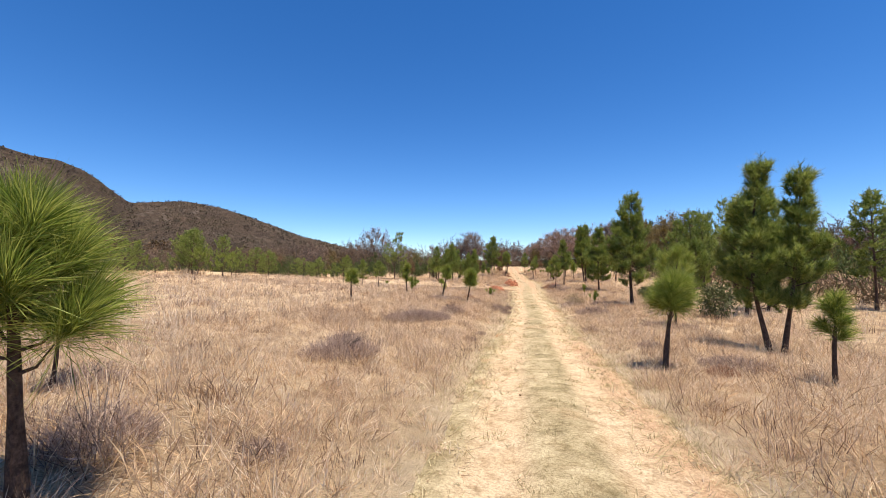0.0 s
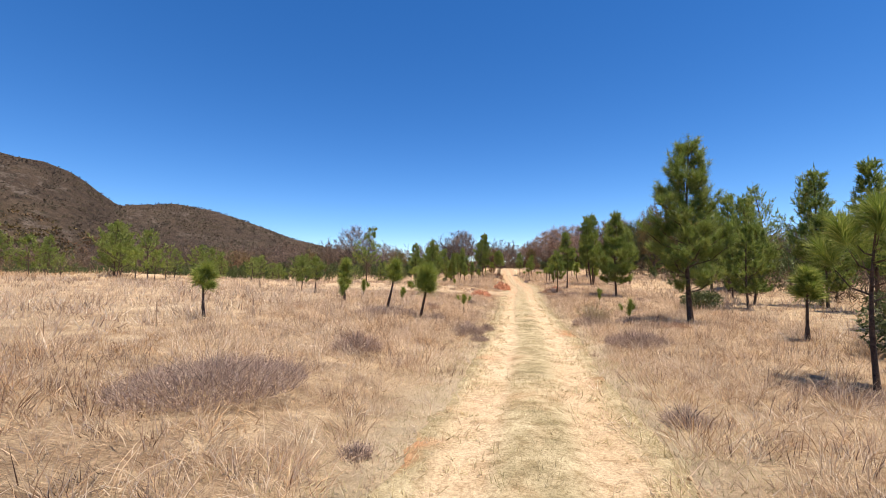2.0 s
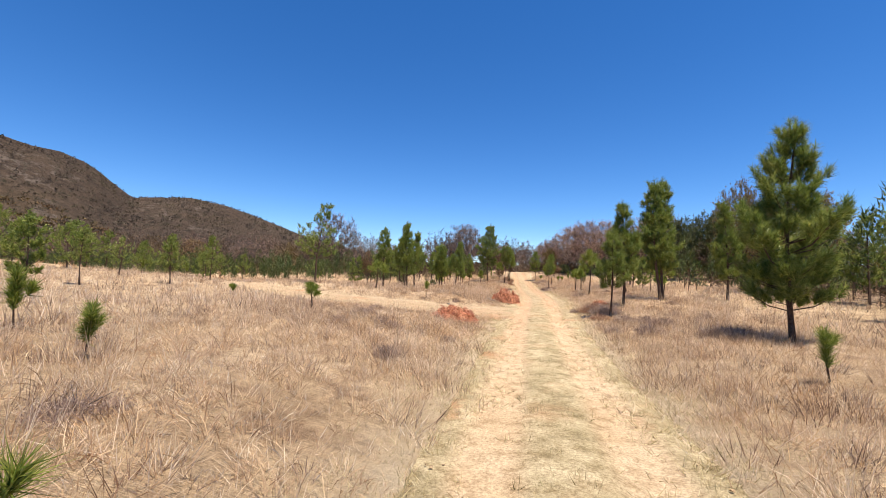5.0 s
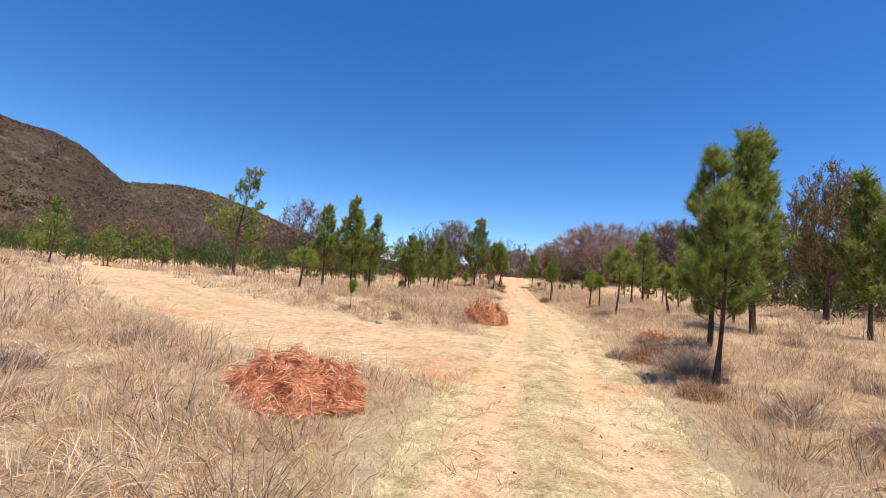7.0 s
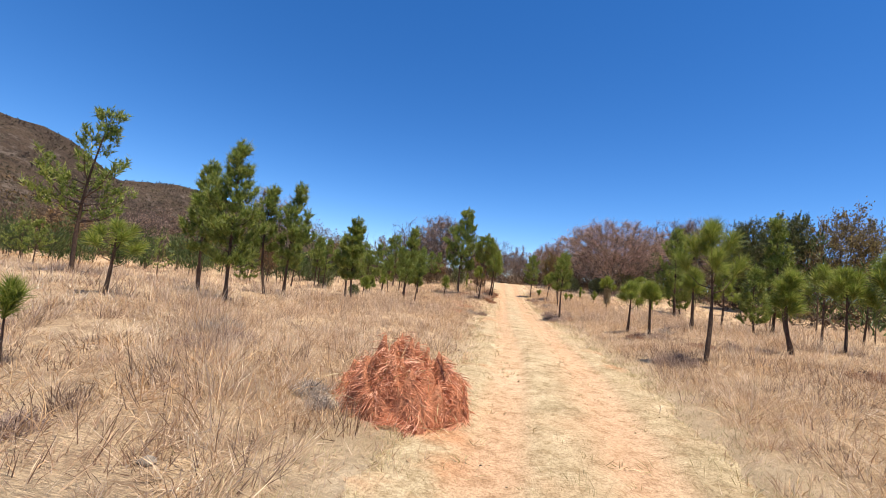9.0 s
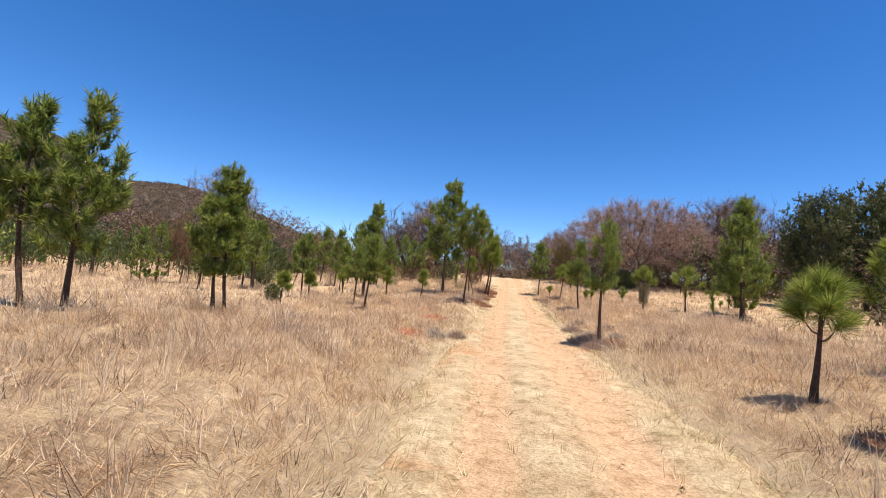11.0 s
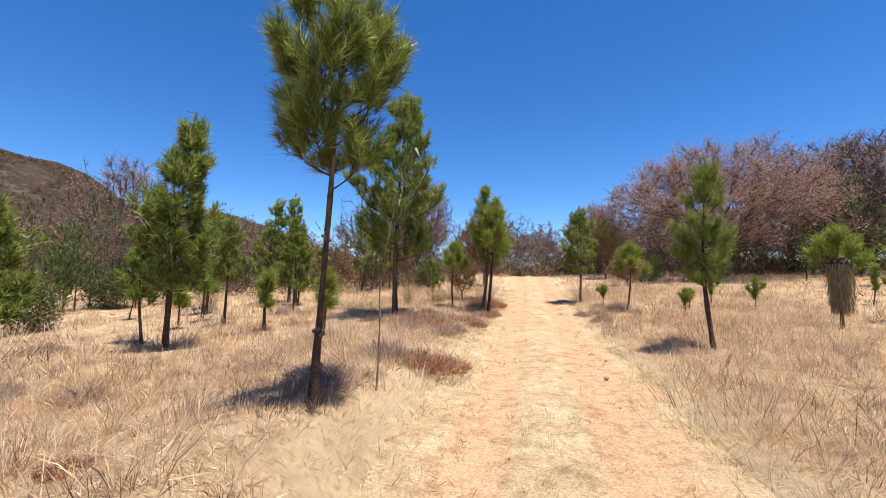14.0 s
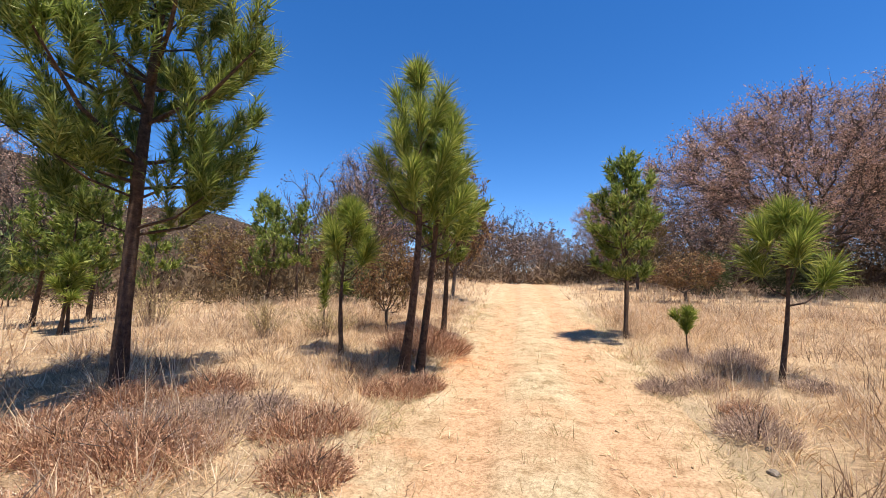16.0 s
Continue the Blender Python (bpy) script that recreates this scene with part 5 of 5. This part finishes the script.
rusty(-3.5, 89.2, 1.2, 0.50)
rusty(-4.6, 89.2, 1.2, 0.45)
rusty(-2.3, 90.3, 0.8, 0.45)
rusty(-1.7, 92.0, 0.7, 0.45)
rusty(-1.9, 89.3, 0.8, 0.50)
dead(-3.0, 90.3, 0.8, 0.45)
dead(3.2, 94.5, 0.9, 0.55)
dead(2.2, 93.0, 0.7, 0.45)
dead(2.35, 94.7, 0.8, 0.50)
rusty(2.3, 91.9, 0.6, 0.30)
rusty(-1.75, 82.4, 0.9, 0.55)
dead(-2.2, 82.1, 0.9, 0.50)
dead(-2.1, 85.6, 0.7, 0.45)
dead(-2.05, 86.6, 0.8, 0.50)
dead(-5.3, 86.4, 0.6, 0.35)
dead(2.65, 72.25, 0.9, 0.62)
rusty(3.1, 72.5, 0.7, 0.5)
dead(2.4, 76.3, 0.8, 0.50)
dead(2.85, 78.2, 0.7, 0.45)
dead(4.3, 46.2, 0.9, 0.60)
dead(4.8, 45.2, 0.8, 0.55)
rusty(3.6, 47.4, 0.8, 0.60)
dead(5.1, 44.3, 0.9, 0.55)
dead(4.3, 42.9, 0.9, 0.50)
dead(6.7, 48.2, 0.8, 0.45)
dead(3.4, 43.4, 0.7, 0.45)
dead(7.6, 47.4, 0.9, 0.50)
dead(2.95, 50.7, 0.6, 0.45)
dead(3.8, 51.4, 0.8, 0.50)
rusty(4.6, 51.2, 0.8, 0.45)
dead(3.9, 52.5, 0.7, 0.45)
dead(3.5, 76.2, 0.7, 0.45)
dead(3.3, 86.8, 0.8, 0.40)
rusty(5.8, 27.5, 1.0, 0.40)
dead(4.8, 25.3, 0.9, 0.45)
rusty(5.6, 25.2, 0.9, 0.35)
rusty(7.1, 26.2, 1.0, 0.35)
dead(-3.7, 26.7, 1.0, 0.45)
dead(-2.5, 26.6, 0.8, 0.40)
dead(-0.95, 24.6, 0.7, 0.50)
rusty(3.9, 9.2, 0.6, 0.35)
dead(-4.0, 9.8, 0.9, 0.50)
grey_tuft(-5.0, 57.4, 0.8, 0.45)
grey_tuft(-5.1, 58.1, 0.7, 0.45)
dead(-5.0, 42.0, 0.9, 0.45)
dead(-5.2, 43.5, 0.9, 0.45)
dead(6.2, 32.3, 0.70, 0.47)
grey_tuft(5.7, 66.4, 0.73, 0.46)


def thatch_place(rng, n):
    y = rng.uniform(0.5, 103, n)
    x = np.interp(y, MID_Y, MID_X) + rng.normal(0, 1, n) * 3.2 + np.where(rng.random(n) < 0.5, -2.2, 2.2)
    side = rng.random(n) < 0.14  # along the branch track
    x, y = np.where(side, rng.uniform(-15, 0, n), x), np.where(side, rng.uniform(45, 66, n), y)
    ok = clear(x, y, -0.2)
    return x[ok], y[ok]


def tall_place(rng, n):
    x, y = rng.uniform(-11, 12, n), rng.uniform(0.5, 103, n)
    ok = clear(x, y, 0.5) & (wave(x, y, 2.4, 6.0) > 0.05)
    return x[ok], y[ok]


M_PALEGRASS = blades("bleached_grass", (0.415, 0.306, 0.193), (0.762, 0.593, 0.404), (0.944, 0.803, 0.614), ((1.4, (0.9, 0.84, 0.8)),), 0.7, 0.4)
M_FIELD = blades("field_grass", (0.480, 0.350, 0.230), (0.820, 0.650, 0.450), (0.940, 0.830, 0.660), ((0.5, (0.92, 0.87, 0.84)), (2.3, (0.80, 0.72, 0.67))), 0.75, 0.5)
M_CLUMP = blades("dead_stalks", (0.110, 0.070, 0.050), (0.262, 0.180, 0.130), (0.480, 0.365, 0.270), ((0.8, (0.85, 0.72, 0.62)),), 0.8, 0.3)


def brown_place(rng, n):
    x, y = rng.uniform(-9, 10, n), rng.uniform(0.5, 103, n)
    ok = clear(x, y, 0.35) & (wave(x, y, 1.1, 9.0) + 0.5 * wave(x, y, 5.0, 3.0) + rng.normal(0, 0.25, n) > 0.10)
    return x[ok], y[ok]


def brown_far(rng, n):
    x, y = rng.uniform(-36, 38, n), rng.uniform(6, 125, n)
    ok = clear(x, y, 0.3) & ((np.abs(x - 0.5) > 9) | (y > 102)) & (wave(x, y, 2.5, 9.0) + 0.5 * wave(x, y, 9.0, 3.0) > 0.1)
    return x[ok], y[ok]


def grass_field(name, label, count, place, height, width, mat, seed, blades_per, spread, lean, bow=0.0, category="grass"):
    """Tufts of dry grass as one sheet of blades."""
    rng = np.random.default_rng(seed)
    x, y = place(rng, count)
    size = rng.lognormal(0, 0.28, len(x)) * (1 + 0.35 * wave(x, y, 3.3, 1.0)) * (1 + 0.25 * wave(x, y, 0.8, 2.0))
    idx = np.repeat(np.arange(len(x)), blades_per)
    n = len(idx)
    a, q = rng.uniform(0, 6.283, n), np.sqrt(rng.random(n))
    bx, by = x[idx] + q * np.cos(a) * spread * size[idx], y[idx] + q * np.sin(a) * spread * size[idx]
    base = np.stack([bx, by, ground(bx, by) - 0.02], -1)
    tuft = rng.normal(0, lean * 0.5, (len(x), 2))
    way = np.stack([np.cos(a) * q * lean + tuft[idx, 0], np.sin(a) * q * lean + tuft[idx, 1], np.ones(n)], -1) + rng.normal(0, lean * 0.55, (n, 3))
    way[:, 2] = np.maximum(way[:, 2], 0.12)
    long, wide = height * size[idx] * rng.uniform(0.5, 1.15, n), width * rng.uniform(0.7, 1.3, n)
    v, f = arching(base, unit(way), long, wide, rng, bow) if bow else slivers(base, unit(way), long, wide, rng)
    tagged(new(name, mesh_of(name, v, f, mat)), label, category, kind="stuff")


def clear(x, y, edge):
    """Which places lie off the tracks and heaps, with a ragged edge."""
    d = np.minimum(off_road(x, y), off_side(x, y)) + 0.40 * wave(x, y, 0.7) + 0.20 * wave(x, y, 0.25, 3.0)
    ok = d > edge
    for hx, hy, r, h, s in HEAPS:
        ok &= np.hypot(x - hx, y - hy) > r * 0.9
    return ok


def near_field(rng, n):
    x, y = rng.uniform(-9.0, 10.0, n), rng.uniform(0.5, 101, n)
    thick = rng.random(n) < np.interp(np.abs(x - 0.5), (1, 4, 9), (1.0, 0.85, 0.45))
    ok = clear(x, y, 0.5) & thick
    return x[ok], y[ok]


def straw_place(rng, n):
    """Thickest beside the track, thinner outwards."""
    y = rng.uniform(0.5, 102, n)
    mid, half = np.interp(y, MID_Y, MID_X), np.interp(y, HALF_Y, HALF_W)
    x = mid + np.where(rng.random(n) < 0.5, -1, 1) * (half - 0.2 + 8.5 * rng.random(n) ** 1.35)
    ok = clear(x, y, 0.4)
    return x[ok], y[ok]


def middle_field(rng, n):
    x, y = rng.uniform(-36, 38, n), rng.uniform(6, 125, n)
    ok = clear(x, y, 0.3) & ((np.abs(x - 0.5) > 8.5) | (y > 99))
    return x[ok], y[ok]


def far_field(rng, n):
    x, y = rng.uniform(-110, 90, n), rng.uniform(15, 150, n)
    ok = clear(x, y, 0.3) & ((np.abs(x) > 34) | (y > 120))
    return x[ok], y[ok]


def verge(rng, n):
    y = rng.uniform(1, 103, n)
    side = np.where(rng.random(n) < 0.5, -1, 1)
    x = np.interp(y, MID_Y, MID_X) + side * (np.interp(y, HALF_Y, HALF_W) + rng.normal(0.3, 0.5, n))
    ok = off_side(x, y) > 0.2
    return x[ok], y[ok]


def crown_strip(rng, n):
    y = rng.uniform(1, 103, n)
    keep = rng.random(n) < np.interp(y, (0, 30, 42, 60, 100), (1.0, 0.9, 0.35, 0.3, 0.25))
    x = np.interp(y, MID_Y, MID_X) + rng.normal(0, 0.2, n)
    keep &= wave(x * 1.7, y * 0.6, 0.31, 4.0) + wave(y * 0.7, x, 0.9, 1.0) > 0.0
    return x[keep], y[keep]


def litter(rng, n):
    """Cut straw lying on the track."""
    y = rng.uniform(0.5, 103, n)
    x = np.interp(y, MID_Y, MID_X) + rng.uniform(-1.9, 1.9, n)
    s = rng.uniform(-20, 0, n)
    far = rng.random(n) < 0.25
    x, y = np.where(far, s, x), np.where(far, 49.3 - np.clip(s + 4, -99, 0) * 0.64 + rng.uniform(-2.2, 2.2, n), y)
    ok = (np.abs(np.abs(x - np.interp(y, MID_Y, MID_X)) - 0.78) > 0.36) | (rng.random(n) < 0.06)
    return x[ok], y[ok]


grass_field("dry_grass", "knee-high dry straw-coloured grass over the field", 15000, near_field, 0.35, 0.0085, M_GRASS, 1, 13, 0.17, 0.65, 0.5)
grass_field("standing_straw", "dense soft pale grass standing over the field", 23000, straw_place, 0.26, 0.0092, M_FIELD, 21, 18, 0.12, 0.85)
grass_field("grass_tussock_field", "arching tussocks of bleached pale grass", 1500, tall_place, 0.42, 0.006, M_PALEGRASS, 12, 60, 0.13, 0.65, 0.8)
grass_field("brown_clump_field", "clumps of dead brown stalks in the grass", 8500, brown_place, 0.31, 0.009, M_CLUMP, 15, 26, 0.22, 0.5)
grass_field("far_clump_field", "dead brown clumps among the pines", 7500, brown_far, 0.42, 0.022, M_CLUMP, 16, 12, 0.32, 0.6)
grass_field("tall_dry_grass", "taller pale grass stalks standing in loose patches", 9500, tall_place, 0.50, 0.007, M_PALEGRASS, 8, 12, 0.10, 0.26)
grass_field("grass_thatch", "tangled short pale straw matted between the tufts", 26000, thatch_place, 0.16, 0.0110, M_FIELD, 9, 7, 0.18, 1.3)
grass_field("middle_grass", "dry grass spreading between the pines", 22000, middle_field, 0.38, 0.028, M_FIELD, 2, 9, 0.22, 0.5)
grass_field("far_grass", "dry grass on the far plain", 12000, far_field, 0.5, 0.08, M_GRASS, 3, 7, 0.5, 0.5)
grass_field("verge_grass", "short trampled straw along the track's edges", 11000, verge, 0.12, 0.008, M_STRAW, 4, 12, 0.10, 1.2)
grass_field("track_grass", "short worn grass on the crown between wheel ruts", 7500, crown_strip, 0.12, 0.007, M_CROWNGRASS, 5, 12, 0.06, 0.9)
grass_field("straw_litter", "scattered bits of straw lying on the track", 26000, litter, 0.09, 0.008, M_STRAW, 6, 3, 0.10, 4.0)


def sapling(x, y, h):
    """A thin leafless pole with a few hanging leaves at the top of two shoots."""
    rng = np.random.default_rng(4)
    thing = tagged(new("sapling"), "thin bare sapling pole with few drooping leaves", "sapling")
    thing.matrix_basis = pose(x, y, at_ground(x, y))
    pole = [(np.array([0.02 * math.sin(5 * u) + 0.40 * max((u - 0.42) / 0.58, 0) ** 1.2, 0.03 * math.sin(7 * u), h * u - 0.1]), 0.0125 * (1 - 0.75 * u) * (1 + 0.4 * (i % 2))) for i, u in enumerate(np.linspace(0, 1, 15))]
    fork = [(pole[9][0], 0.008), (pole[9][0] + (0.16, 0.02, 0.35), 0.006), (pole[9][0] + (0.22, 0.03, 0.75), 0.004)]
    loop = [(pole[6][0], 0.006)] + [(pole[6][0] + np.array([-0.3 * math.sin(k * 0.9), 0.1, 0.3 * math.cos(k * 0.9) - 0.1]), 0.004) for k in range(4)]
    part("stem", mesh_of("stem", *tubes([pole, fork, loop], 6), M_PALEBARK, True), thing, "pale knotty stem")
    tops = np.array([pole[14][0], pole[13][0], pole[12][0], fork[2][0], fork[1][0]])
    idx = np.repeat(np.arange(5), 9)
    base = tops[idx] + rng.normal(0, 0.05, (45, 3))
    v, f = slivers(base, unit(rng.normal(0, 0.35, (45, 3)) - (0, 0, 0.8)), rng.uniform(0.12, 0.22, 45), 0.032, rng)
    part("foliage", mesh_of("foliage", v, f, M_LEAF), thing, "few drooping grey-green leaves")


sapling(-1.78, 80.72, 3.1)


def stone(x, y, size, seed):
    bm = bmesh.new()
    bmesh.ops.create_icosphere(bm, subdivisions=2, radius=1.0)
    for v in bm.verts:
        v.co *= 1 + 0.35 * noise.noise(v.co * 1.3 + Vector((seed * 3.1, 0, 0)))
        v.co = Vector((v.co.x * size, v.co.y * size * 0.8, v.co.z * size * 0.55))
    me = bpy.data.meshes.new("stone")
    bm.to_mesh(me)
    bm.free()
    me.materials.append(M_STONE)
    ob = tagged(new("stone", me), "small pale field stone half sunk in soil", "stone", "stones beside the track")
    ob.matrix_basis = pose(x, y, at_ground(x, y) + size * 0.2, 0, 0, seed * 50)


for k, (x, y, size) in enumerate(((-3.7, 52.45, 0.11), (1.9, 90.4, 0.06), (2.1, 90.9, 0.05), (-2.0, 53.1, 0.07), (3.2, 49.0, 0.08), (1.3, 83.6, 0.05))):
    stone(x, y, size, k + 1)


def clods():
    """Crumbs of dry earth and small stones on the track."""
    rng = np.random.default_rng(31)
    n = 3400
    y = rng.uniform(1, 103, n)
    x = np.interp(y, MID_Y, MID_X) + np.clip(rng.normal(0, 1.0, n), -1.9, 1.9)
    s = rng.lognormal(math.log(0.0075), 0.45, n)
    c = np.stack([x, y, ground(x, y) + 0.012 - 0.05 * np.exp(-((np.abs(x - np.interp(y, MID_Y, MID_X)) - 0.78) / 0.36) ** 4) + s * 0.3], -1)
    corner = np.array([(1, 1, 1), (1, -1, -0.6), (-1, 1, -0.6), (-1, -1, 0.8)])[None] + rng.normal(0, 0.35, (n, 4, 3))
    v = (c[:, None] + corner * s[:, None, None]).reshape(-1, 3)
    i = np.arange(n)[:, None, None] * 4
    f = (i + np.array([(0, 1, 2), (0, 3, 1), (0, 2, 3), (1, 3, 2)])[None]).reshape(-1, 3)
    tagged(new("earth_crumbs", mesh_of("earth_crumbs", v, f, M_CLOD)), "scattered crumbs of dry earth on the track", "gravel", kind="stuff")


M_CLOD = surface("earth_crumb", ((0.3, (0.324, 0.219, 0.121)), (0.7, (0.486, 0.356, 0.219))), 3.0, (60.0, 0.7, 1.2))
clods()


def scrap(x, y, size, seed):
    """A crumpled bit of paper."""
    bm = bmesh.new()
    bmesh.ops.create_icosphere(bm, subdivisions=2, radius=size)
    for v in bm.verts:
        v.co *= 0.75 + 0.7 * noise.noise(v.co / size * 2.1 + Vector((seed * 2.3, 0, 0)))
        v.co.z *= 0.6
    me = bpy.data.meshes.new("paper_scrap")
    bm.to_mesh(me)
    bm.free()
    me.materials.append(M_PAPER)
    ob = tagged(new("paper_scrap", me), "crumpled white scrap of litter in the grass", "litter", "bits of litter")
    ob.matrix_basis = pose(x, y, at_ground(x, y) + size * 0.35, 0, 0, seed * 70)


M_PAPER = surface("dirty_paper", ((0.3, (0.502, 0.486, 0.462)), (0.7, (0.648, 0.640, 0.624))), 20.0, (60.0, 0.85, 1.05), rough=0.7)
for k, (x, y, size) in enumerate(((-2.04, 26.23, 0.045), (-2.42, 47.78, 0.07))):
    scrap(x, y, size, k + 1)
